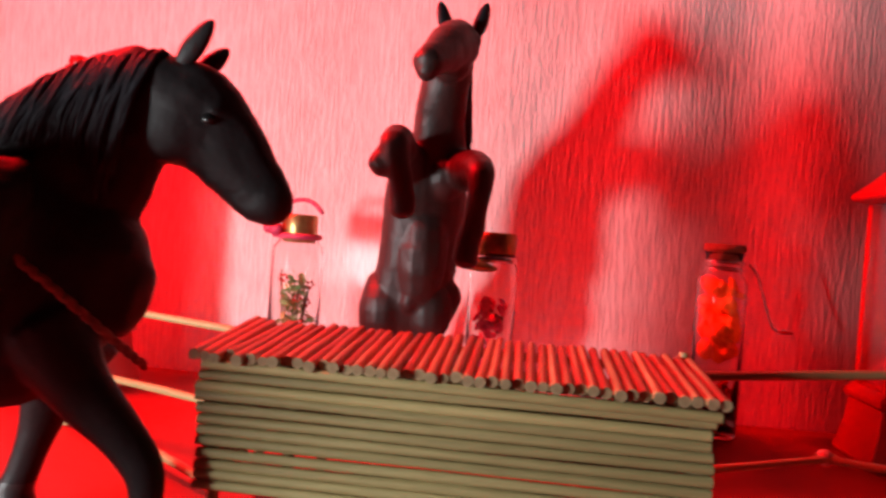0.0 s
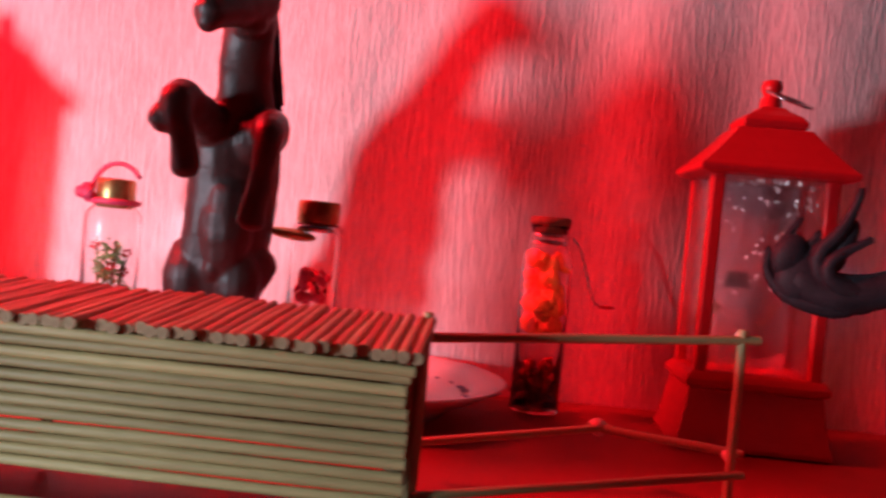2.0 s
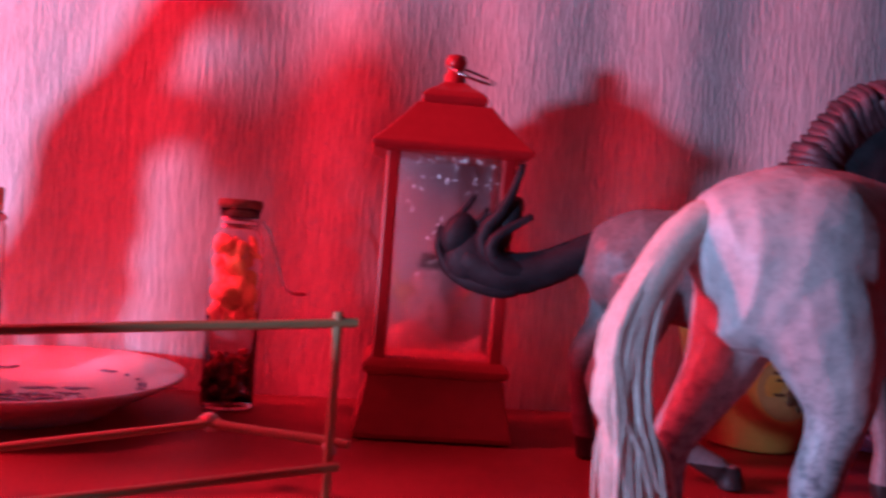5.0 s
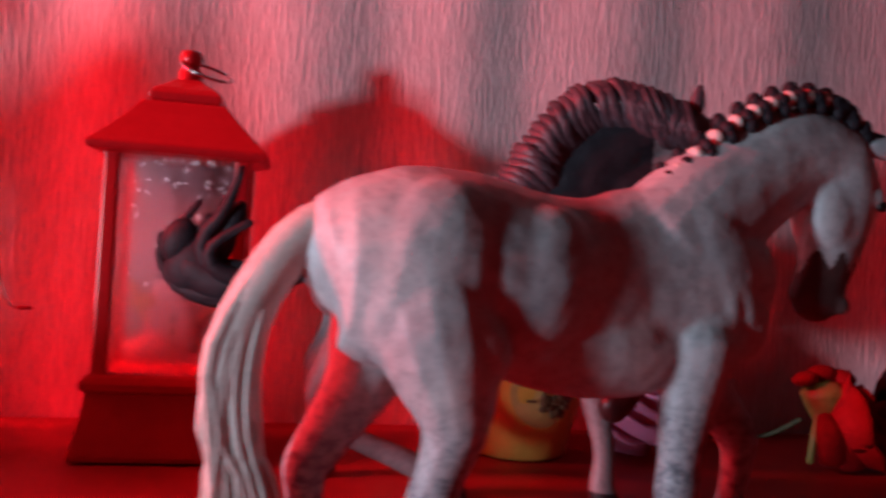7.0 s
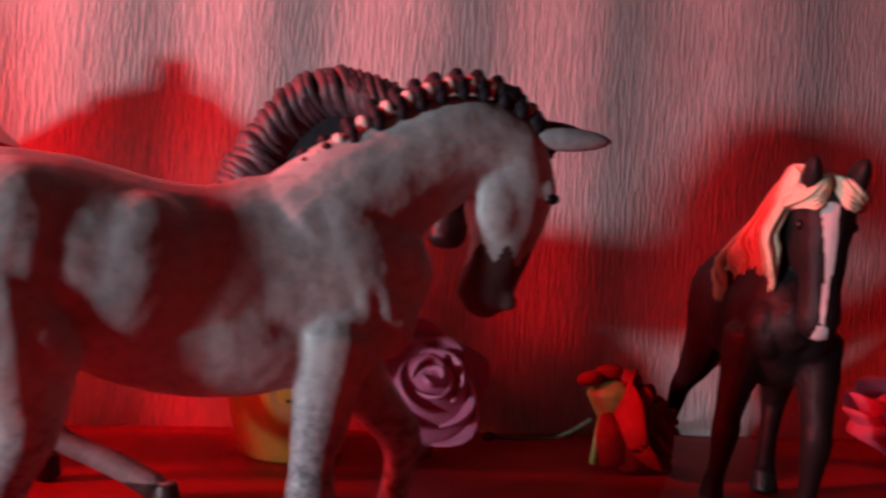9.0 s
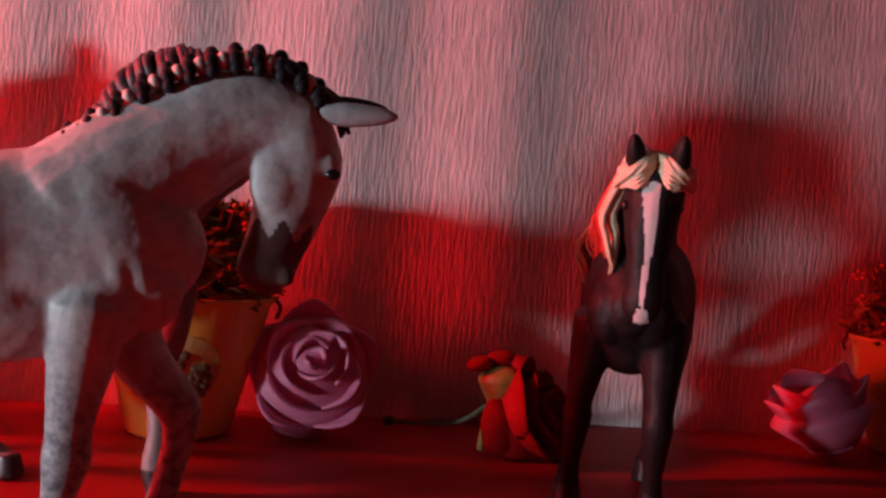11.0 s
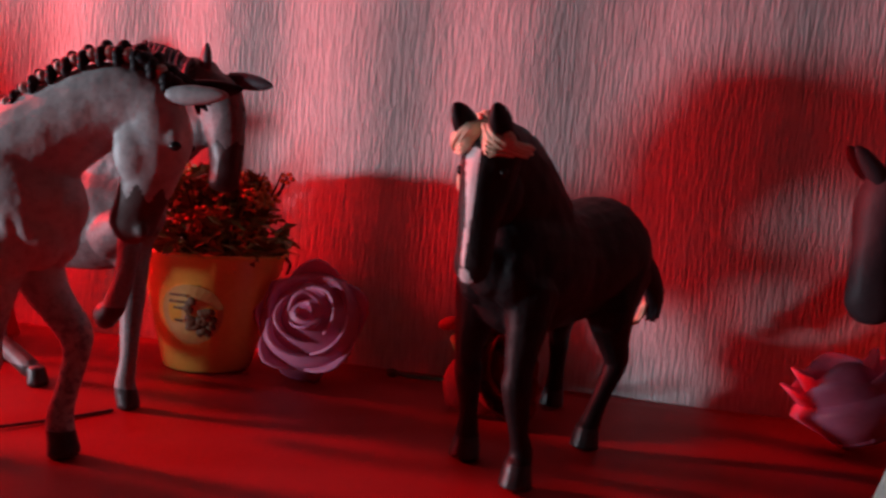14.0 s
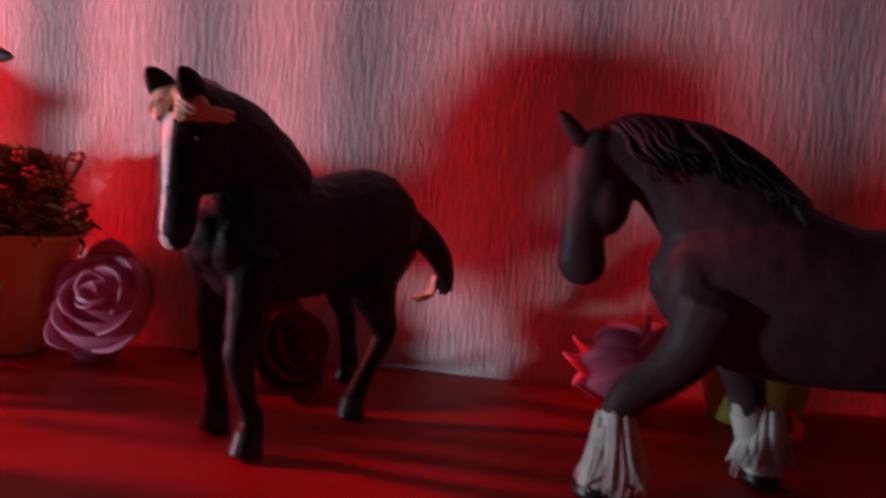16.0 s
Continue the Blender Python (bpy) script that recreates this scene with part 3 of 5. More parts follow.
def steel_hair(bm):
    rng = random.Random(5)
    # wavy mane standing off the crest in ribs, with a rolled lobe at the poll
    inner = spline([(24, 92), (29, 101), (31, 110), (36, 117), (44, 122), (54, 121), (62, 118), (70, 117)], 30)
    outer = spline([(15, 99), (19, 107), (25, 117), (32, 126), (40, 131.5), (50, 132.5), (60, 130), (73, 123)], 30)
    for k, ((u0, z0), (u1, z1)) in enumerate(zip(inner, outer)):
        w, s = 1.6 * math.sin(k * 1.9) + rng.uniform(-0.8, 0.8), rng.uniform(0.85, 1.15)
        pts = [(u0 + 5, z0 - 3, -3), (u0 + 0.5 * w, z0 + 1, -8.4), ((u0 + u1) / 2 + w, (z0 + z1) / 2 + 1.4, -9.2), (u1 + 0.4 * w, z1 - 0.6, -5.6), (u1 - 0.6 + w * 0.5, z1 + 0.8, -1), (u1 + 3, z1 - 3, 3)]
        lock(bm, rng, pts, 3, 0.7, 2.0 * s, 1.2, 3, 12, 0.5)
    for k in range(9):
        a = k / 8
        lock(bm, rng, [(46 + 22 * a, 131 - 5 * a, 0), (48 + 22 * a, 133.5 - 6 * a, -6), (52 + 20 * a, 128 - 7 * a, -9.6), (56 + 19 * a, 121 - 6 * a, -8.6)], 3, 1.0, 2.0, 0.6, 3, 10)
    # tail: one thick brush that turns up and parts into pointed tips
    root = [(-38, 76, 0), (-48, 70, 0), (-60, 64, 0)]
    for tips, count, r in (
        ([(-74, 58, 0), (-87, 60, 1), (-94.5, 68, 2), (-95, 77, 2)], 12, 2.3),
        ([(-72, 60, 0), (-84, 63, 2), (-91, 72, 4), (-89, 81, 5), (-84.5, 88.5, 6)], 14, 2.5),
        ([(-70, 62, 0), (-80, 66, 0), (-84, 74, 1), (-80, 81, 1), (-79, 84, 1)], 9, 2.3),
        ([(-68, 64, -1), (-77, 68, -2), (-79, 76, -3), (-73, 84, -4), (-69.5, 92, -4), (-67.4, 99.5, -4)], 16, 2.6),
        ([(-66, 64, -2), (-74, 67, -4), (-75.5, 73, -5), (-69.5, 78.5, -5), (-63.2, 82.6, -5)], 10, 2.1),
        ([(-70, 57, 0), (-82, 57.5, 0), (-90, 61, 0)], 10, 2.2),
    ):
        lock(bm, rng, root + tips, count + 14, 3.0, 0.75 * r, 0.3, 4, 20, 0.3)
        mid = root[1:] + tips
        tube(bm, [(u * MM, v * MM, z * MM, q * MM, 0.8 * q * MM) for (u, z, v), q in zip(mid, np.linspace(5.2, 1.0, len(mid)))], 14, 10, (0, 1, 0), 4)
    tube(bm, [(-36 * MM, 0, 76 * MM, 6 * MM, 5.4 * MM), (-48 * MM, 0, 70 * MM, 6 * MM, 5.4 * MM), (-60 * MM, 0, 64.5 * MM, 6.6 * MM, 5 * MM), (-74 * MM, 0, 63 * MM, 7.4 * MM, 4.4 * MM), (-85 * MM, 0, 68 * MM, 6 * MM, 3.4 * MM)], 14, 12, (0, 1, 0), 4)
    for u, z, ru, rz, tilt in ((-69, 63, 12, 7, 12), (-82, 68, 11, 9, -30), (-88, 75, 6, 8, 20), (-76, 75, 6.5, 8, 30), (-70.5, 82, 3.6, 8, 22)):
        ball(bm, (u * MM, 0, z * MM), (ru * MM, 3.4 * MM, rz * MM), 14, 4, (0, tilt, 0))
    lock(bm, rng, [(74, 124, 0), (82, 121, 0), (88, 112, -2)], 9, 2.4, 1.6, 0.5, 3)
    ear(bm, (74, -3, 124), (75, -4, 134), 2.4, 3)
    ear(bm, (80, 3, 123), (98, 4, 121), 3.0, 3)


horse("toy_horse", "steel grey toy horse with wavy black mane and curled tail", (0.03, -0.10, 0), -14.0, steel_body,
      [M_DARKCOAT, M_GREYLEG, M_HOOF, M_HAIRDARK, M_HAIRBLACK], steel_paint, steel_hair)


# black horse standing by the stick hut
def black_body(bm):
    spine = [(8, 80, 36, 13, 0), (-4, 88, 30, 15, -1), (-15, 90, 29, 16, -9), (-27, 88, 44, 15, -24), (-41, 87, 54, 14, -39), (-57, 90, 56, 14, -52), (-73, 86, 58, 12, -63), (-79, 78, 60, 6, -67)]
    sweep(bm, [(15, 56, 0, 12, 8)] + [(u, (t + b) / 2, v, (t - b) / 2, w) for u, t, b, w, v in spine], 22, 24)
    sweep(bm, [(-12, 74, 0, 24, 13), (0, 88, 0, 21, 10), (10, 99, 0, 16, 8), (20, 106, 0, 12, 7)])
    sweep(bm, [(18, 107, 0, 9, 7), (26, 101, 0, 13, 8), (34, 95, 0, 10.5, 6.6), (42, 86, 0, 8, 5.4), (47, 80.5, 0, 6.4, 5.4), (48.5, 78.5, 0, 5, 4.6)])
    for v in (-1, 1):
        ball(bm, (24 * MM, v * 3.8 * MM, 98 * MM), (8.5 * MM, 4.0 * MM, 9.5 * MM), 14)
        ball(bm, (33.5 * MM, v * 5.6 * MM, 101 * MM), (3.0 * MM, 1.8 * MM, 1.6 * MM), 10)
        ball(bm, (46.5 * MM, v * 4.0 * MM, 83 * MM), (2.4 * MM, 1.5 * MM, 1.8 * MM), 10)
    limb(bm, [(0, 48, -9, 11), (9, 36, -10, 7.6), (19, 26, -10, 5.6), (25, 18, -10, 4.8), (26, 10, -10, 3.8), (25, 5, -10, 4.2)])
    limb(bm, [(-2, 44, 10, 12), (-6, 32, 10, 8), (-9, 20, 10, 5), (-12, 10, 10, 4.2), (-14, 4, 10, 4.6)])
    limb(bm, [(-57, 62, -60, 12), (-56, 46, -60, 9), (-63, 32, -66, 6), (-63, 18, -66, 4.4), (-61, 4, -65, 5)])
    limb(bm, [(-68, 62, -50, 12), (-70, 46, -50, 9), (-79, 34, -58, 6), (-79, 18, -58, 4.4), (-77, 4, -57, 5)])
    for u, v in ((25, -10), (-14, 10), (-61, -65), (-77, -57)):
        hoof(bm, u, v, 5.4, 7)


def black_hair(bm):
    rng = random.Random(8)
    for u, z in spline([(-24, 93), (-12, 103), (0, 110), (10, 113.5), (20, 115)], 60):
        w, e = rng.uniform(-2, 2), rng.uniform(-12, 4)
        lock(bm, rng, [(u + 2, z - 3, 0), (u, z - 0.8, -3), (u - 2 + 0.5 * w, z - 7, -7.5), (u - 5 - 0.7 * w, z - 16 + 0.4 * e, -9.6), (u - 7 + w, z - 26 + e, -8.6)], 4, 0.9, 0.9, 0.2, 1, 10)
    ear(bm, (25, -3.5, 112), (32, -5, 122), 2.8, 0)
    ear(bm, (27, 4, 111), (33, 6, 118), 2.6, 0)
    lock(bm, rng, [(-79, 80, -67), (-87, 66, -72), (-90, 40, -74), (-88, 16, -73)], 24, 4, 2.2, 0.6, 1, 12)
    ball(bm, (33 * MM, -6.6 * MM, 99 * MM), (1.7 * MM, 0.9 * MM, 1.4 * MM), 8, 3)
    # chest strap of twisted cord, moulded on
    for k, (u, v, z) in enumerate(spline([(-10, -18.6, 71), (-3, -18.6, 65), (5, -17.8, 59), (12, -15, 52.5), (18, -10.5, 46), (21, -4, 41)], 30)):
        ball(bm, (u * MM, v * MM, z * MM), (1.7 * MM, 1.2 * MM, 1.0 * MM), 8, 4, (0, 40 + (24 if k % 2 else -24), 0))


horse("toy_horse", "black toy horse wearing a thin reddish cord round its chest", (-0.3305, -0.205, 0), 7.0, black_body,
      [M_BLACKCOAT, M_HAIRBLACK, M_HOOF, M_EYE, M_CORD], lambda u, v, z, n: 2 if z < 7 else 0, black_hair)


# rearing dark horse behind the hut; places given as x right and y to the wall, in mm
def rear_at(dx, dy):
    c, s = math.cos(radians(-130)), math.sin(radians(-130))
    return dx * c + dy * s, dy * c - dx * s


def rear_sweep(bm, stations, n=18, segs=20):
    sweep(bm, [(rear_at(x, y)[0], z, rear_at(x, y)[1], a, b) for x, y, z, a, b in stations], n, segs)


def rear_limb(bm, joints):
    rear_sweep(bm, [(x, y, z, r, r * 0.9) for x, y, z, r in joints], 18, 14)


def rearing_body(bm):
    rear_sweep(bm, [(-17, 10, 34, 15, 11), (-16.5, 8, 44, 17.5, 14), (-14.5, 6, 56, 18, 13.5), (-12.5, 4, 70, 18.6, 13), (-11.5, 2, 84, 18.4, 14), (-11, 0, 96, 18.2, 14), (-10, -1, 106, 16, 11.5), (-8, -2, 114, 11.5, 9)])
    rear_sweep(bm, [(-9.5, -1, 101, 15.5, 12), (-7.4, -5, 111, 12, 10.8), (-6.6, -10, 121, 10.3, 9.4), (-5.0, -16, 132, 9.7, 8.8), (-2.6, -20, 143, 8.8, 8.2)])
    rear_sweep(bm, [(0, -20, 148, 7.2, 7.2), (-0.6, -25, 147.2, 9.1, 8.4), (-2.4, -33, 143.8, 8.7, 7.8), (-4.6, -42, 139.2, 6.9, 6.3), (-6.7, -49, 135.4, 5.9, 5.5), (-7.4, -52, 133.6, 5.4, 5.2)])
    for dx, dy, z, r in ((-1.7, -28, 139.5, 7.0), (-7.0, -52, 131.6, 3.8), (-10.4, -50.5, 135.8, 2.1), (-4.2, -51.5, 135.8, 2.1), (-8.0, -26, 148.5, 2.4), (6.2, -26, 149, 2.4)):
        p = rear_at(dx, dy)
        ball(bm, (p[0] * MM, p[1] * MM, z * MM), (r * MM, r * MM, r * MM), 12)
    # chest, belly line and thigh muscles
    for dx, dy, z, rx, rz in ((-17, -8, 100, 8, 10), (-3, -9, 100, 8, 10), (-11, -5, 70, 11, 24), (-25, -2, 45, 9.5, 13), (-6, -1, 45, 9, 13), (-14, -8.5, 50, 3.2, 5)):
        p = rear_at(dx, dy)
        ball(bm, (p[0] * MM, p[1] * MM, z * MM), (rx * MM, rx * MM, rz * MM), 12)
    rear_limb(bm, [(-16, -6, 100, 8.5), (-17, -24, 105, 7), (-17, -42, 108, 6.2), (-17, -46.5, 104, 5.6), (-14.5, -46, 95, 4.3), (-13.5, -45, 88, 4.9), (-13.4, -45, 83.5, 5)])
    rear_limb(bm, [(2, -6, 102, 9), (9, -24, 102, 7), (13, -40, 99.5, 5.6), (13.4, -43, 94, 4.8), (12, -42, 82, 4.2), (10.4, -42, 73, 4.8), (10, -42, 68, 5.2)])
    rear_limb(bm, [(-17, -45, 105, 5.0), (-20.5, -46, 101.5, 4.6), (-22.5, -46.5, 98, 4.8)])
    for dx, dy in ((-27, 3), (-8, 11)):
        rear_limb(bm, [(dx + 4, dy, 54, 11), (dx + 1, dy - 3, 44, 10), (dx, dy + 1, 34, 7), (dx + 1, dy + 7, 25, 5.2), (dx, dy + 4, 14, 4.4), (dx, dy + 2, 4, 5)])
        hoof(bm, *rear_at(dx, dy + 1))


def rearing_hair(bm):
    rng = random.Random(3)
    for dx, tx in ((-5, -8.5), (6, 9.4)):
        a, b = rear_at(dx, -20), rear_at(tx, -21)
        ear(bm, (a[0], a[1], 152.5), (b[0], b[1], 164), 3.3, 1)
    for z in np.linspace(110, 146, 14):
        f = -0.42 * (z - 104)
        for dx in (1.2, 2.8):
            pts = [(*rear_at(dx - 2.5, f + 1), z + 5), (*rear_at(dx, f + 3), z), (*rear_at(dx + 1.0, f + 7), z - 9), (*rear_at(dx + 1.0, f + 11), z - 16)]
            lock(bm, rng, [(p[0], p[2], p[1]) for p in pts], 3, 1.2, 1.5, 0.5, 1, 8)
    for k in range(6):
        pts = [(*rear_at(-1, -20), 154.5), (*rear_at(-2 + 0.8 * k, -25), 154.8), (*rear_at(-4 + 1.4 * k, -31), 150.3 - 0.6 * k)]
        lock(bm, rng, [(p[0], p[2], p[1]) for p in pts], 2, 1.0, 1.3, 0.5, 1, 8)
    pts = [(*rear_at(-20, 22), 52), (*rear_at(-22, 30), 40), (*rear_at(-24, 33), 20), (*rear_at(-24, 33), 3)]
    lock(bm, rng, [(p[0], p[2], p[1]) for p in pts], 26, 3.4, 2.2, 0.8, 1, 12)


horse("toy_horse", "dark bay toy horse rearing on its hind legs", (-0.2528, -0.068, 0), -130.0, rearing_body,
      [M_REARCOAT, M_HAIRBLACK, M_HOOF], lambda u, v, z, n: 2 if z < 7 else 0, rearing_hair)


# black horse with blond mane and white blaze
def blond_body(bm):
    trunk(bm, [(-68, 80, 64, 6), (-63, 88, 56, 16), (-50, 93.5, 49, 21.5), (-34, 91, 48, 20), (-16, 88, 46, 17), (2, 90, 45, 16.5), (16, 91, 46, 15), (26, 86, 50, 12), (32, 76, 58, 7)])
    sweep(bm, [(4, 80, 0, 18, 12), (14, 89, 1, 16.5, 10.5), (23, 96, 2, 14.5, 9), (31, 100, 2.8, 12, 8), (38, 103, 3.3, 9.5, 7.4), (42, 104, 3.6, 8.5, 7)])
    sweep(bm, [(40, 107, 3.6, 6.5, 7.2), (42, 100, 3.6, 9, 8.2), (43.5, 90, 3.3, 8, 7), (45, 79, 3.0, 6, 5.6), (45.5, 71, 2.8, 5.6, 5.6), (45.5, 67, 2.8, 4.4, 4.8)])
    ball(bm, (36 * MM, 3.3 * MM, 90 * MM), (8 * MM, 7.4 * MM, 10 * MM), 14)
    for v in (-6, 6):
        ball(bm, (27 * MM, v * MM, 66 * MM), (7 * MM, 7 * MM, 10 * MM), 12)
    limb(bm, [(18, 62, -9, 10), (17, 48, -12, 6.8), (15, 36, -14, 4.9), (14, 31, -14, 5.2), (10, 18, -15, 3.4), (8, 11, -16, 4.2), (8, 4, -16, 5.0)])
    limb(bm, [(20, 62, 9, 10), (23, 48, 10, 6.8), (25, 37, 10, 5.2), (25, 32, 10, 5.4), (21, 18, 10, 3.4), (18, 11, 10, 4.2), (19.5, 4, 10, 5.0)])
    limb(bm, [(-48, 66, 9, 15.5), (-40, 52, 12, 11), (-44, 40, 13, 7), (-48, 31, 13, 5.2), (-43, 20, 11, 3.8), (-38, 10, 9.5, 4.2), (-36, 4, 9, 5)])
    limb(bm, [(-50, 66, -9, 15), (-52, 52, -13, 10), (-60, 40, -17, 6.4), (-68, 32, -20, 5), (-73, 21, -22, 3.9), (-79, 11, -25, 4.4), (-80, 5, -26, 5)])
    for u, v in ((8, -16), (19.5, 10), (-36, 9), (-80, -26)):
        hoof(bm, u, v, 6.0, 8.5)


def blond_paint(u, v, z, n):
    v -= 3.1
    if z < 8:
        return 2
    wide = 0.4 if 68.5 < z < 71 else 0.75 + 1.7 * max(0.0, (z - 80) / 22) + 1.1 * max(0.0, (70 - z) / 4)
    if u > 44 and 63 < z < 102.5 - 0.25 * v * v and abs(v + 0.3 * math.sin(z * 0.2)) < wide and n.x > 0.25:
        return 3
    return 0


def blond_hair(bm):
    rng = random.Random(21)
    for s in (-1, 1):
        ear(bm, (44.5, 3.8 + 5.2 * s, 105.5), (54, 3.8 + 6.4 * s, 113.5), 4.6, 0)
        lock(bm, rng, [(45, 109, 3.6 + 0.8 * s), (50.5, 107.2, 3.6 + 2.8 * s), (50.5, 104.6, 3.6 + 6 * s), (46, 103, 3.6 + 8.6 * s), (39, 102.6, 3.6 + 9.4 * s)], 26, 2.0, 1.3, 0.6, 1, 10, 0.8)
        ball(bm, (47.5 * MM, (3.6 + 5.2 * s) * MM, 104.2 * MM), (3.6 * MM, 5.2 * MM, 3.6 * MM), 14, 1, (14 * s, 0, 0))
        for k in range(5):
            strand(bm, [(48, 107.5 - 0.3 * k, 3.6 + 0.6 * s), (51.4, 106 - 1.3 * k, 3.6 + 3.6 * s), (50.0, 105 - 1.0 * k, 3.6 + 7 * s), (45.5, 104.4 - 0.9 * k, 3.6 + 9 * s)], 1.0, 0.6, 1, 10)
        ball(bm, (46 * MM, (3.4 + s * 7.0) * MM, 96 * MM), (1.5 * MM, 1.2 * MM, 1.5 * MM), 8, 4)
    # mane falls on the far side only
    for u, z in spline([(-2, 94), (6, 100), (15, 107), (25, 111), (34, 113), (40, 111.5)], 18):
        w, f = rng.uniform(-2, 2), 1.0 - 0.5 * min(1.0, max(0.0, (u - 12) / 24))
        lock(bm, rng, [(u + 1, z - 2, 1), (u, z + 0.3, -3), (u - 2, z - 5, -8 * f + 0.3 * w), (u - 4, z - 13, -13 * f + w), (u - 5, z - 19, -17 * f + w), (u - 6, z - 24, -14 * f + w), (u - 8, z - 33 + rng.uniform(-5, 6), -14 * f)], 6, 1.3, 2.2, 0.5, 1, 12)
    arc = [(-58, 79, 0), (-70, 75, 3), (-82, 68, 6), (-93, 60, 8), (-101, 51, 8), (-104, 44, 6)]
    lock(bm, rng, arc, 40, 3.4, 2.6, 0.9, 5, 14, 0.8)
    tube(bm, [(u * MM, v * MM, z * MM, q * MM, 0.75 * q * MM) for (u, z, v), q in zip(arc, (6, 6.5, 6.5, 6, 5, 3))], 12, 10, (0, 1, 0), 5)
    lock(bm, rng, [(-98, 49, 5), (-101, 44, 3), (-101, 40, 0), (-97, 38.5, -4)], 14, 1.8, 1.8, 0.5, 1, 8)


horse("toy_horse", "black toy horse with a blond mane and long white blaze", (0.2240, -0.1230, 0), -115.0, blond_body,
      [M_BLACKCOAT, M_HAIRBLOND, M_HOOF, M_WHITE, M_EYE, M_HAIRBLACK], blond_paint, blond_hair, 0.0006, 7)


# heavy draught horse with feathered white legs
def draught_body(bm):
    trunk(bm, [(-104, 76, 58, 6), (-98, 86, 48, 14), (-82, 91, 40, 19), (-60, 87, 38, 19), (-40, 86, 37, 19), (-20, 92, 38, 18), (-6, 92, 42, 16), (5, 84, 48, 13), (11, 74, 54, 8)])
    sweep(bm, [(-12, 78, 0, 22, 13), (-1, 90, 0, 19.5, 11), (10, 98, 0, 16.5, 9), (22, 102.5, 0, 11.5, 7.6), (32, 102.5, 0, 7, 6.5)])
    sweep(bm, [(36, 106, 0, 6, 6.5), (36.5, 98, 0, 8, 7.5), (37, 87, 0, 7.5, 6.6), (37.5, 77, 0, 6.6, 5.6), (37, 69.5, 0, 7.4, 6), (36, 65.0, 0, 6.2, 5.2)])
    ball(bm, (31.5 * MM, 0, 88 * MM), (8 * MM, 7.6 * MM, 11 * MM), 14)
    for v in (-7, 7):
        ball(bm, (5 * MM, v * MM, 64 * MM), (9 * MM, 8 * MM, 13 * MM), 12)
    limb(bm, [(0, 60, 10, 12), (4, 48, 10, 9), (12, 38, 10, 7), (21, 31, 10, 6), (24, 22, 10, 5), (25, 12, 10, 5.4), (27, 5, 10, 6)])
    limb(bm, [(-8, 60, -10, 12), (-14, 46, -13, 8.6), (-20, 33, -16, 6.4), (-21.5, 26, -17, 6), (-25, 14, -18, 5.4), (-29, 5, -18, 6)])
    limb(bm, [(-84, 64, 10, 15), (-80, 48, 10, 11), (-92, 34, 10, 7), (-92, 18, 10, 5.4), (-90, 5, 10, 6)])
    limb(bm, [(-88, 64, -10, 15), (-92, 48, -10, 11), (-104, 34, -10, 7), (-104, 18, -10, 5.4), (-102, 5, -10, 6)])
    for u, v in ((28, 10), (-29, -18), (-89, 10), (-101, -10)):
        hoof(bm, u, v, 7.0, 7)


def draught_paint(u, v, z, n):
    return 2 if z < 4.5 else 1 if z < 25 + 2 * math.sin(u + v) and abs(v) > 3 else 0


def draught_hair(bm):
    rng = random.Random(30)
    ear(bm, (39, -4, 104), (47, -5.5, 114), 2.7, 0)
    ear(bm, (39.5, 4.5, 103.5), (48, 5.5, 113), 2.8, 0)
    for u, z in spline([(-22, 87), (-17, 95), (-8, 105), (2, 110), (12, 112.5), (24, 113.5), (32, 111)], 40):
        w = rng.uniform(-1.5, 1.5)
        lock(bm, rng, [(u + 3, z - 4, 0), (u, z - 0.6, 2.5), (u - 4 + w, z - 4, 6.5), (u - 7 - w, z - 9, 9.5), (u - 12 + w, z - 13 + rng.uniform(-4, 2), 11.5)], 4, 1.3, 1.5, 0.35, 3, 10)
    for u, v in ((26, 10), (-26, -18), (-91, 10), (-103, -10)):
        for k in range(22):
            a = 2 * math.pi * k / 22 + rng.uniform(-0.12, 0.12)
            c, s = math.cos(a), math.sin(a)
            lock(bm, rng, [(u - 2 + 4.5 * c, 27 - rng.uniform(0, 6), v + 4.2 * s), (u - 2.5 + 6.2 * c, 17, v + 5.8 * s), (u - 3 + 8.4 * c + rng.uniform(-1, 1), 9, v + 7.6 * s), (u - 2 + 8.8 * c + rng.uniform(-2, 2), rng.uniform(1.5, 8), v + 8 * s + rng.uniform(-1.5, 1.5))], 2, 1.2, 1.2, 0.25, 1, 8)
    lock(bm, rng, [(-102, 80, 0), (-114, 66, 0), (-118, 40, 0), (-114, 14, 0)], 24, 4, 2.4, 0.7, 3, 12)


horse("toy_horse", "brown-black heavy toy horse with white feathered lower legs", (0.36, -0.138, 0), 180.0, draught_body,
      [M_DRAFTCOAT, M_HAIRWHITE, M_HOOF, M_HAIRBLACK], draught_paint, draught_hair, 0.0009, 7, 0.5)

# ---- stick hut and fences ----


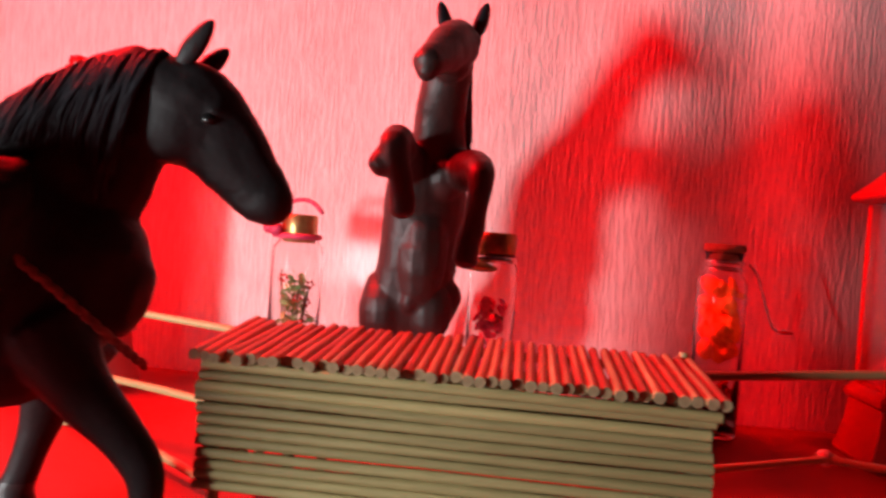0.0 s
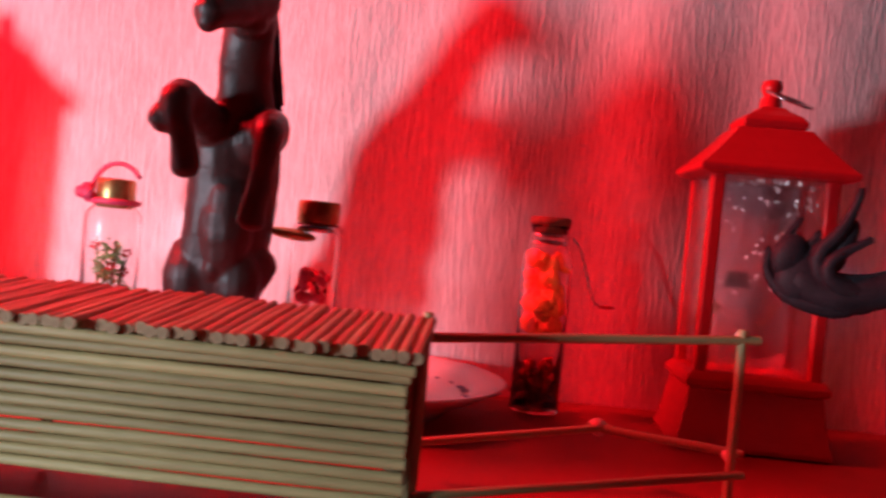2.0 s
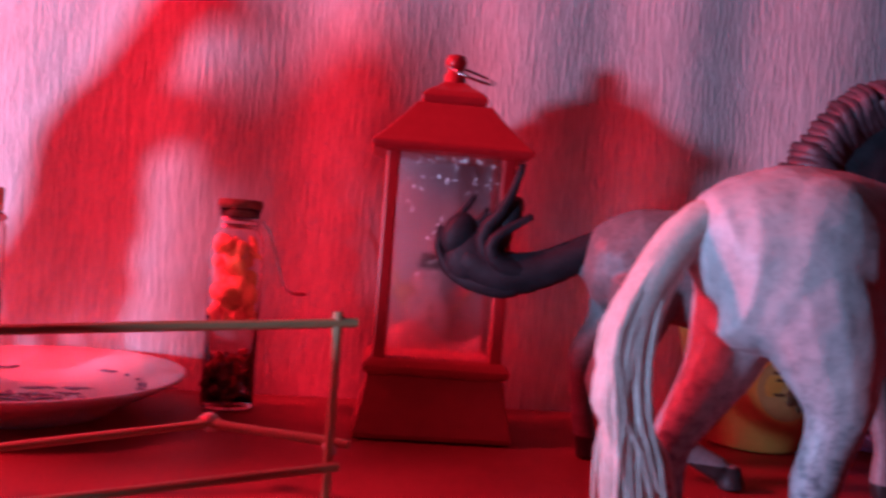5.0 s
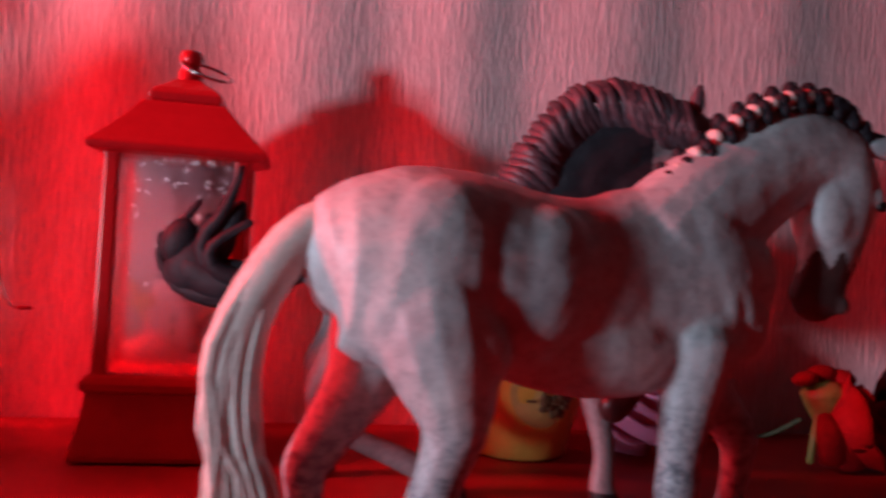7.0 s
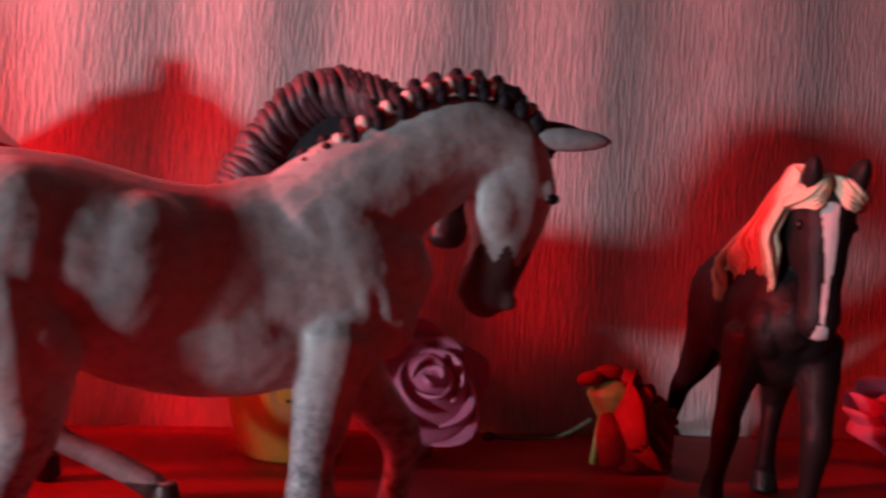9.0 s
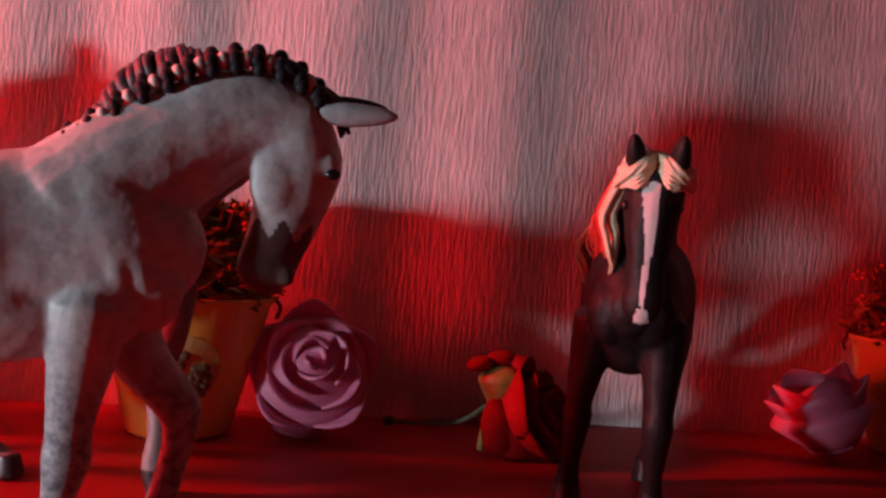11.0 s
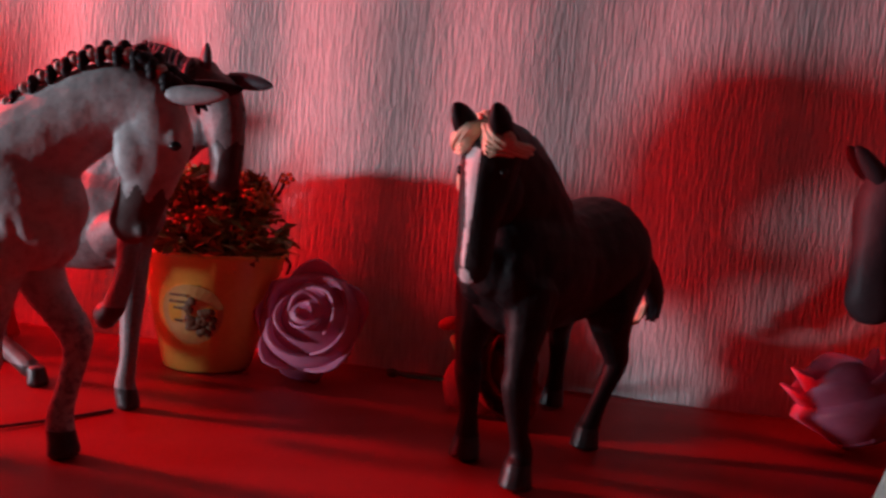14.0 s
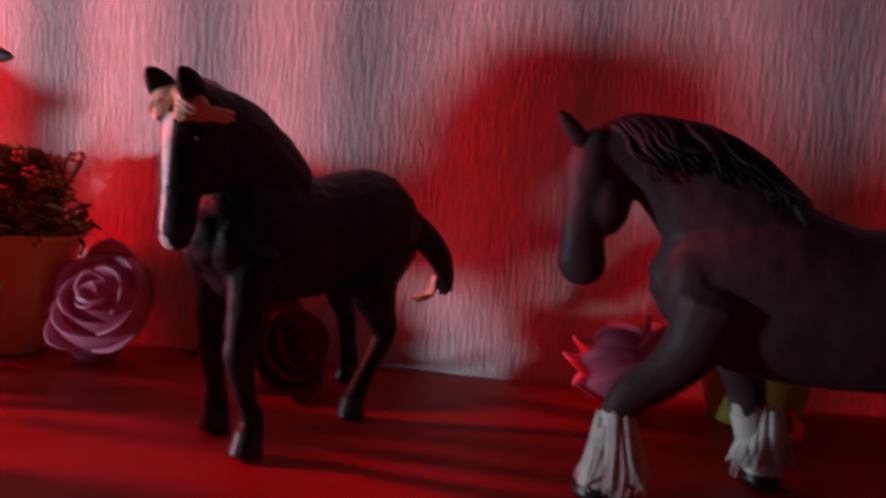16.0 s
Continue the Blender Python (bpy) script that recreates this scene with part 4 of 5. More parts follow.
def stick_mesh(length, r, seed, segs=8):
    """A split bamboo stick along x, slightly uneven, with two cut ends."""
    rng = random.Random(seed)
    bm = bmesh.new()
    rings = []
    for k in range(5):
        x = -length / 2 + length * k / 4
        q = r * rng.uniform(0.92, 1.08)
        o = (rng.uniform(-0.1, 0.1) * r, rng.uniform(-0.1, 0.1) * r)
        rings.append([bm.verts.new((x, q * math.cos(a) + o[0], q * math.sin(a) + o[1])) for a in (2 * math.pi * j / segs for j in range(segs))])
    stitch(bm, rings, 0)
    for ring in (rings[0], rings[-1]):
        bm.faces.new([bm.verts.new(v.co) for v in ring]).material_index = 1
    bmesh.ops.recalc_face_normals(bm, faces=bm.faces[:])
    for f in bm.faces:
        f.smooth = len(f.verts) == 4
    me = bpy.data.meshes.new("stick")
    bm.to_mesh(me)
    bm.free()
    me.materials.append(M_BAMBOO)
    me.materials.append(M_BAMBOO_END)
    return me


def lay(name, meshes, a, b, parent, rng):
    """A stick from a to b, on one of the given meshes (made for that length)."""
    a, b = Vector(a), Vector(b)
    ob = new(name, rng.choice(meshes))
    ob.parent = parent
    x = (b - a).normalized()
    q = x.to_track_quat("X", "Z") @ Euler((rng.uniform(0, 6.28), 0, 0)).to_quaternion()
    ob.matrix_local = Matrix.LocRotScale((a + b) / 2, q, None)
    return ob


def blob(parent, at, r, seed):
    rng = random.Random(seed)
    bm = bmesh.new()
    for _ in range(4):
        ball(bm, [c + rng.uniform(-0.4, 0.4) * r for c in at], [r * rng.uniform(0.6, 1.0) for _ in range(3)], 8)
    return part("glue_blob", bm, M_GLUE, parent, "dried glue blob")


def stick_hut():
    hut = thing("stick_hut", "small stable of glued bamboo sticks with a flat stick roof", "toy stable", (-0.237, -0.186, 0))
    rng = random.Random(2)
    x0, x1, yf, yb = -0.059, 0.059, -0.018, 0.020
    front = [stick_mesh(0.118, 0.00132, s) for s in range(5)]
    side = [stick_mesh(0.0376, 0.00135, s + 9) for s in range(4)]
    roof = [stick_mesh(0.043, 0.00132, s + 20) for s in range(5)]
    post = [stick_mesh(0.040, 0.0015, s + 30) for s in range(2)]
    for k in range(11):
        z = 0.0135 + 0.00262 * k
        lay("front_stick", front, (x0 + rng.uniform(-0.001, 0.001), yf, z + rng.uniform(-0.0003, 0.0003)), (x1 + rng.uniform(-0.001, 0.001), yf, z + rng.uniform(-0.0003, 0.0003)), hut, rng)
        lay("back_stick", front, (x0, yb, z), (x1, yb, z), hut, rng)
        for x in (x0 + 0.002, x1 - 0.003):
            lay("side_stick", side, (x, yf + 0.0014, z + 0.0013), (x, yb + 0.001, z + 0.0013), hut, rng)
    for z in (0.0016, 0.0046):
        lay("front_stick", front, (x0, yf, z), (x1, yf, z), hut, rng)
    for x in (x0 + 0.004, x0 + 0.022, x1 - 0.001):
        for y in (yf + 0.003, yb - 0.003):
            lay("post", post, (x, y, 0.0), (x, y, 0.041), hut, rng)
    n = 44
    for k in range(n):
        x = x0 - 0.001 + (x1 - x0 + 0.002) * k / (n - 1)
        d = rng.uniform(-0.0018, 0.0018)
        lay("roof_stick", roof, (x, yf - 0.003 + d, 0.0445 + rng.uniform(-0.0003, 0.0003)), (x + rng.uniform(-0.0006, 0.0006), yb + 0.002 + d, 0.0478 + rng.uniform(-0.0003, 0.0003)), hut, rng)
    lay("roof_beam", front, (x0, yf - 0.0012, 0.0424), (x1 + 0.002, yf - 0.0012, 0.0414), hut, rng)
    lay("roof_beam", front, (x0, yb - 0.001, 0.0448), (x1, yb - 0.001, 0.0452), hut, rng)
    return hut


stick_hut()


def stick_fence(label, sticks, blobs, at):
    f = thing("stick_fence", label, "toy fence", at, group="stick fences")
    rng = random.Random(4)
    for k, (kind, a, b, r) in enumerate(sticks):
        lay(kind, [stick_mesh((Vector(b) - Vector(a)).length, r, 50 + k)], a, b, f, rng)
    for k, (p, r) in enumerate(blobs):
        blob(f, p, r, k)
    return f


stick_fence("thin bamboo stick fence glued to the stable", [
    ("post", (0.087, 0.0, 0.0), (0.087, 0.0, 0.052), 0.0013),
    ("post", (0.001, -0.018, 0.0), (0.001, -0.018, 0.05), 0.0013),
    ("rail", (-0.004, -0.018, 0.043), (0.092, 0.001, 0.0495), 0.0013),
    ("rail", (-0.002, 0.004, 0.010), (0.056, 0.017, 0.0175), 0.0012),
    ("rail", (0.050, 0.018, 0.017), (0.092, 0.005, 0.0165), 0.0013),
    ("rail", (-0.002, -0.020, 0.002), (0.090, -0.002, 0.0125), 0.0012),
], [((0.087, 0.001, 0.0495), 0.0019), ((0.087, 0.002, 0.016), 0.0018), ((0.053, 0.018, 0.0172), 0.0026), ((0.001, -0.018, 0.044), 0.0022)], (-0.179, -0.147, 0))

stick_fence("thin bamboo stick fence beside the black horse", [
    ("rail", (0.0, 0.0, 0.042), (-0.085, 0.030, 0.044), 0.0013),
    ("rail", (-0.005, -0.024, 0.004), (-0.075, 0.030, 0.006), 0.0013),
    ("rail", (0.0, 0.0, 0.018), (-0.075, 0.030, 0.019), 0.0013),
    ("post", (-0.078, 0.028, 0.0), (-0.078, 0.028, 0.048), 0.0013),
], [((-0.075, 0.028, 0.006), 0.0018)], (-0.300, -0.150, 0))


# ---- lanterns ----
def oblong(bm, levels, mat=0):
    """An oblong loft: (half width, half depth, z) levels, closed at both ends."""
    rings = [[bm.verts.new((sx * a, sy * b, z)) for sx, sy in ((-1, -1), (1, -1), (1, 1), (-1, 1))] for a, b, z in levels]
    stitch(bm, rings, mat)
    bm.faces.new(rings[0]).material_index = mat
    bm.faces.new(rings[-1]).material_index = mat
    return bm


def rounded(ob, width=0.0006):
    b = ob.modifiers.new("edge", "BEVEL")
    b.width, b.segments, b.limit_method, b.angle_limit = width, 2, "ANGLE", radians(25)
    return ob


def snow_lantern(at, turn=0.0):
    t = thing("lantern", "red plastic snow lantern with clear panes and a snowman inside", "lantern", at, turn, "red lanterns")
    bm = bmesh.new()
    oblong(bm, [(0.0288, 0.0190, 0), (0.0290, 0.0192, 0.0018), (0.0280, 0.0184, 0.005), (0.0266, 0.0174, 0.011), (0.0256, 0.0166, 0.017), (0.0250, 0.0162, 0.0226)])
    rounded(part("base", bm, M_REDPLASTIC, t, "", False))
    bm = bmesh.new()
    oblong(bm, [(0.0250, 0.0163, 0.0226), (0.0266, 0.0176, 0.0238), (0.0268, 0.0178, 0.0258), (0.0254, 0.0166, 0.0278), (0.0240, 0.0154, 0.0290)])
    rounded(part("base_rim", bm, M_REDPLASTIC, t, "", False), 0.0004)
    for sx in (-1, 1):
        for sy in (-1, 1):
            bm = bmesh.new()
            box(bm, (sx * 0.0212, sy * 0.0136, 0.0660), (0.0050, 0.0044, 0.0770), 0.0009)
            part("post", bm, M_REDPLASTIC, t, "", False)
    for k, (w, d) in enumerate(((0.0374, 0.0130), (0.0228, 0.0206), (0.0374, 0.0130), (0.0228, 0.0206))):
        bm = bmesh.new()
        box(bm, (0, 0, 0), (w, 0.0008, 0.0760))
        p = part("pane", bm, M_PANEL, t, "clear plastic pane", False)
        p.matrix_local = pose(0, 0, 0, 0, 0, 90 * k) @ pose(0, -d, 0.0655)
        p.visible_shadow = k in (1, 2)
    bm = bmesh.new()
    oblong(bm, [(0.0240, 0.0158, 0.1030), (0.0285, 0.0188, 0.1040), (0.0294, 0.0194, 0.1050), (0.0294, 0.0194, 0.1066), (0.0272, 0.0180, 0.1084), (0.0225, 0.0150, 0.1130), (0.0178, 0.0120, 0.1180), (0.0140, 0.0098, 0.1226)])
    rounded(part("roof", bm, M_REDPLASTIC, t, "", False))
    bm = bmesh.new()
    oblong(bm, [(0.0112, 0.0082, 0.1226), (0.0122, 0.0092, 0.1234), (0.0124, 0.0094, 0.1258), (0.0104, 0.0080, 0.1278), (0.0062, 0.0054, 0.1302), (0.0044, 0.0042, 0.1318)])
    rounded(part("roof_cap", bm, M_REDPLASTIC, t, "", False))
    bm = bmesh.new()
    lathe(bm, [(0.0044, 0.1312), (0.0040, 0.1350), (0.0028, 0.1366), (0.0036, 0.1380), (0.0041, 0.1400), (0.0034, 0.1422), (0, 0.1432)], 16)
    part("knob", bm, M_REDPLASTIC, t)
    bm = bmesh.new()
    pts = [(0.0092 * math.cos(a), 0.0092 * math.sin(a), 0) for a in (2 * math.pi * k / 24 for k in range(25))]
    wire(bm, pts, 0.0006, 40, 8)
    r = part("ring", bm, M_STEEL, t, "thin steel carrying ring")
    r.matrix_local = pose(0.0060, -0.003, 0.1352, 20, 16, 0)
    # snowman printed in relief on the pane, with hat, scarf and twig arms
    bm = bmesh.new()
    ball(bm, (0, 0, 0.0400), (0.0096, 0.0080, 0.0110), 18)
    ball(bm, (-0.001, 0, 0.0560), (0.0064, 0.0060, 0.0062), 16)
    lathe(bm, [(0.0070, 0), (0.0074, 0.0006), (0.0046, 0.0010), (0.0042, 0.0062), (0, 0.0064)], 16, (-0.001, 0, 0.0605), 1)
    for z in (0.0360, 0.0410, 0.0455):
        ball(bm, (0.0002, -0.0082, z), (0.0010, 0.0009, 0.0010), 8, 1)
    for q in (-1, 1):
        ball(bm, (q * 0.002 - 0.001, -0.0055, 0.0572), (0.0008, 0.0008, 0.0008), 8, 1)
    for pts in ([(-0.008, 0, 0.0440), (-0.0125, -0.002, 0.0500), (-0.0150, -0.002, 0.0590)], [(-0.0125, -0.002, 0.0500), (-0.0158, -0.002, 0.0510)], [(0.008, 0, 0.044), (0.0120, -0.002, 0.0480), (0.0150, -0.002, 0.0540)]):
        wire(bm, pts, 0.0008, 8, 6, 2)
    ball(bm, (-0.001, 0, 0.0502), (0.0076, 0.0066, 0.0020), 14, 3)
    ball(bm, (-0.0065, -0.004, 0.0468), (0.0028, 0.0026, 0.0040), 10, 3)
    ball(bm, (-0.0100, -0.003, 0.0515), (0.0034, 0.0026, 0.0028), 10, 2)
    bmesh.ops.transform(bm, matrix=Matrix.Translation((-0.002, 0.0100, 0.0)) @ Matrix.Diagonal((1, 0.10, 1, 1)), verts=bm.verts[:])
    # body and scarf share the dimmed pink that stands in for pane haze
    part("snowman", bm, [M_HAZEDWHITE, M_HOOF, M_CORK, M_HAZEDWHITE], t, "snowman relief with a black hat, pane haze painted into its colour")
    bm = bmesh.new()
    box(bm, (0, 0.0112, 0.0655), (0.0374, 0.0010, 0.0765))
    part("backing", bm, M_BACKSHEET, t, "plastic back sheet with the lantern's dim pink haze painted in", False)
    bm = bmesh.new()
    prof = [(-0.0186 + 0.0372 * k / 10, 0.036 + 0.004 * math.sin(k * 0.62)) for k in range(11)]
    for y0 in (0.0088, 0.0104):
        for x, z in prof:
            bm.verts.new((x, y0, 0.0278))
            bm.verts.new((x, y0, z))
    bm.verts.ensure_lookup_table()
    for k in range(10):
        a, b = 2 * k, 22 + 2 * k
        bm.faces.new([bm.verts[i] for i in (a, a + 2, a + 3, a + 1)])
        bm.faces.new([bm.verts[i] for i in (b, b + 1, b + 3, b + 2)])
        bm.faces.new([bm.verts[i] for i in (a + 1, a + 3, b + 3, b + 1)])
    # snow bank takes the same painted-in haze colour
    part("snow_bank", bm, M_HAZEDWHITE, t, "white plastic snow bank, pane haze painted into its colour")
    rng = random.Random(6)
    bm = bmesh.new()
    for _ in range(60):
        z = 0.1025 - 0.045 * rng.random() ** 1.9
        ball(bm, (rng.uniform(-0.018, 0.018), rng.uniform(-0.0118, -0.0075), z), [rng.uniform(0.00025, 0.0007)] * 3, 5)
    for _ in range(14):
        a = rng.uniform(0, 6.28)
        p = (rng.uniform(-0.016, 0.016), -0.0112, rng.uniform(0.074, 0.100))
        wire(bm, [p, (p[0] + 0.0016 * math.cos(a), p[1], p[2] + 0.0016 * math.sin(a))], 0.0003, 3, 5)
    tagged(part("snow_flakes", bm, M_WHITE, t, "white snow flecks behind the pane"), kind="stuff")
    return t


snow_lantern((-0.0588, -0.0535, 0), 0)
snow_lantern((-0.4225, -0.058, 0), 4)

# ---- glass jars ----


def jar(at, label, r, height, neck, cap_mat, cap_r, rise=0.0015, cap_h=0.0096, group="glass jars"):
    """A small corked glass jar, its wall 0.8 mm thick."""
    t = thing("glass_jar", label, "jar", at, 0.0, group)
    w, h = 0.0008, height
    bm = bmesh.new()
    lathe(bm, [(0, 0.0), (r * 0.9, 0.0), (r, 0.0012), (r, h - rise - 0.0065), (r * 0.97, h - rise - 0.0035), (neck, h - rise), (neck, h - 0.0012), (neck + 0.0007, h - 0.0006), (neck + 0.0006, h),
               (neck - w, h), (neck - w, h - rise), (r * 0.97 - w, h - rise - 0.004), (r - w, h - rise - 0.0075), (r - w, 0.002), (0, 0.0016)], 32)
    g = part("body", bm, M_GLASS, t, "clear glass body")
    g.visible_shadow = False
    bm = bmesh.new()
    lathe(bm, [(0, h - 0.003), (neck - 0.0009, h - 0.003), (neck - 0.0009, h), (cap_r, h + 0.0005), (cap_r * 1.02, h + 0.0012), (cap_r, h + cap_h - 0.0008), (cap_r * 0.94, h + cap_h), (0, h + cap_h)], 24)
    part("stopper", bm, cap_mat, t, "dark stopper")
    return t


def scatter(parent, name, label, mat, count, r, z0, z1, size, seed, stuff=False):
    rng = random.Random(seed)
    bm = bmesh.new()
    for _ in range(count):
        a, q = rng.uniform(0, 6.28), r * math.sqrt(rng.random())
        s = size * rng.uniform(0.6, 1.3)
        ball(bm, (q * math.cos(a), q * math.sin(a), rng.uniform(z0, z1)), (s, s * rng.uniform(0.35, 0.8), s * rng.uniform(0.3, 0.8)), 7, 0, [rng.uniform(0, 180) for _ in range(3)])
    return tagged(part(name, bm, mat, parent, label), kind="stuff")


def leafy_sprig(parent, count, z0, z1, spread, size, seed, mats, flowers=0):
    rng = random.Random(seed)
    bm = bmesh.new()
    for _ in range(max(4, count // 14)):
        a, q = rng.uniform(0, 6.28), spread * math.sqrt(rng.random())
        wire(bm, [(q * 0.3 * math.cos(a), q * 0.3 * math.sin(a), z0), (q * 0.7 * math.cos(a), q * 0.7 * math.sin(a), (z0 + z1) / 2), (q * math.cos(a), q * math.sin(a), z1 - (z1 - z0) * 0.25 * rng.random())], 0.0004, 6, 5, 1)
    for _ in range(count):
        a, f = rng.uniform(0, 6.28), rng.random()
        q = spread * math.sqrt(rng.random()) * (0.65 + 0.5 * math.sin(math.pi * min(1, 0.15 + f)))
        p = Vector((q * math.cos(a), q * math.sin(a), z0 + (z1 - z0) * f * (1.0 - 0.25 * (q / spread) ** 2)))
        s = size * rng.uniform(0.6, 1.25)
        m = Matrix.Translation(p) @ Euler((rng.uniform(-0.9, 0.9), rng.uniform(-0.9, 0.9), rng.uniform(0, 6.28))).to_matrix().to_4x4()
        v = [bm.verts.new(m @ Vector(c)) for c in ((0, -s, 0), (s * 0.42, -s * 0.1, s * 0.12), (0, s, -s * 0.1), (-s * 0.42, -s * 0.1, s * 0.12), (0, -s * 0.1, -s * 0.05))]
        for i, j in ((0, 1), (1, 2), (2, 3), (3, 0)):
            bm.faces.new((v[i], v[j], v[4]))
    tagged(part("foliage", bm, [mats[0], M_STEM], parent, "small olive green leaves", False), kind="stuff")
    if flowers:
        bm = bmesh.new()
        for _ in range(flowers):
            a, f = rng.uniform(0, 6.28), rng.uniform(0.25, 0.95)
            q = spread * rng.uniform(0.4, 1.0)
            p = (q * math.cos(a), q * math.sin(a), z0 + (z1 - z0) * f)
            for k in range(5):
                b = 2 * math.pi * k / 5
                ball(bm, (p[0] + size * 0.45 * math.cos(b), p[1] + size * 0.25 * math.sin(b), p[2] + size * 0.4 * math.sin(b)), (size * 0.26, size * 0.2, size * 0.2), 6)
        tagged(part("blossoms", bm, mats[1], parent, "small orange blossoms"), kind="stuff")


a = jar((-0.3235, -0.040, 0), "slim glass jar with a green sprig and wire bail", 0.0115, 0.0715, 0.0082, M_BRASS, 0.0078)
leafy_sprig(a, 170, 0.006, 0.056, 0.0085, 0.0034, 40, (M_GREENLEAF, M_REDPETAL), 7)
bm = bmesh.new()
wire(bm, [(-0.0105, 0, 0.073), (-0.0098, 0, 0.080), (-0.005, 0, 0.0862), (0.001, 0, 0.0878), (0.006, 0, 0.0862), (0.0098, 0, 0.0825)], 0.0010, 20, 8)
part("bail", bm, M_PINKFLOWER, a, "dark pink wire bail")
bm = bmesh.new()
lathe(bm, [(0.0088, 0.0700), (0.0102, 0.0704), (0.0102, 0.0722), (0.0088, 0.0726)], 24)
part("collar", bm, M_PINKFLOWER, a, "dark pink neck ring")
bm = bmesh.new()
for k in range(5):
    ball(bm, (-0.010 - 0.002 * math.cos(k * 1.3), -0.006 + 0.002 * math.sin(k * 2.1), 0.0745 + 0.0016 * math.sin(k * 1.7)), (0.0030, 0.0020, 0.0028), 8)
part("bow", bm, M_PINKFLOWER, a, "small pink bow")

b = jar((-0.2355, -0.040, 0), "glass jar with dark pink petals and a brass cap", 0.0105, 0.0700, 0.0085, M_BRASS, 0.0088)
scatter(b, "petals", "dark pink dried petals", M_PINKFLOWER, 90, 0.0072, 0.004, 0.050, 0.0028, 41)
scatter(b, "seeds", "black dried seeds", M_SPICE, 12, 0.0080, 0.035, 0.050, 0.0014, 42)
bm = bmesh.new()
ball(bm, (-0.0085, -0.010, 0.0650), (0.0105, 0.0050, 0.0024), 14, 0, (0, 6, 0))
part("tag", bm, M_BRASS, b, "round brass tag on the neck")
bm = bmesh.new()
lathe(bm, [(0.0090, 0.0665), (0.0104, 0.0668), (0.0104, 0.0690), (0.0090, 0.0694)], 24)
part("collar", bm, M_STEEL, b, "steel neck ring")

c = jar((-0.1380, -0.036, 0), "corked glass bottle with orange peel over dark spices", 0.0104, 0.0785, 0.0078, M_CORK, 0.0086, 0.0085, 0.0036)
scatter(c, "orange_peel", "bright orange dried peel", M_ORANGEPEEL, 90, 0.0072, 0.034, 0.066, 0.0044, 43)
scatter(c, "spices", "dark dried spices and petals", M_SPICE, 80, 0.0088, 0.003, 0.018, 0.0026, 44)
scatter(c, "red_petals", "red dried petals", M_REDPETAL, 18, 0.0086, 0.010, 0.021, 0.0026, 45)
bm = bmesh.new()
for z in (0.0705, 0.0735):
    lathe(bm, [(0.0079, z), (0.0088, z + 0.0003), (0.0090, z + 0.0011), (0.0079, z + 0.0015)], 24)
part("collar", bm, M_STEEL, c, "steel wire neck ring")
bm = bmesh.new()
wire(bm, [(0.0095, -0.004, 0.0740), (0.0125, -0.005, 0.0700), (0.0155, -0.005, 0.0620), (0.0195, -0.006, 0.0500), (0.0225, -0.006, 0.0470)], 0.0006, 16, 6)
part("clasp_wire", bm, M_STEEL, c, "loose thin steel wire")
bm = bmesh.new()
ball(bm, (0.0255, -0.006, 0.0470), (0.0034, 0.0012, 0.0008), 8)
part("charm", bm, M_REDPETAL, c, "tiny red charm on the wire")


# ---- plate ----
def plate():
    t = thing("plate", "small white china saucer with a faint blue motif", "plate", (-0.206, -0.056, 0))
    bm = bmesh.new()
    lathe(bm, [(0, 0.0016), (0.027, 0.0016), (0.028, 0.0), (0.031, 0.0), (0.032, 0.002), (0.046, 0.0085), (0.0545, 0.0128), (0.0552, 0.0138), (0.0540, 0.0142), (0.045, 0.0100), (0.033, 0.0048), (0.026, 0.0036), (0, 0.0034)], 64)
    part("dish", bm, M_CHINA, t)
    rng = random.Random(9)
    bm = bmesh.new()
    for k in range(26):
        ang, q = rng.uniform(0, 6.28), rng.uniform(0.002, 0.024)
        ball(bm, (q * math.cos(ang), q * math.sin(ang), 0.0039), (rng.uniform(0.002, 0.006), rng.uniform(0.0008, 0.002), 0.0003), 8, 0, (0, 0, rng.uniform(0, 180)))
    for k in range(30):
        ang = rng.uniform(0, 6.28)
        ball(bm, (0.040 * math.cos(ang), 0.040 * math.sin(ang), 0.0081), (rng.uniform(0.001, 0.004), 0.0012, 0.0004), 8, 0, (0, 0, math.degrees(ang) + rng.uniform(-60, 60)))
    tagged(part("motif", bm, M_BLUEPRINT, t, "faint blue painted motif"), kind="stuff")


plate()


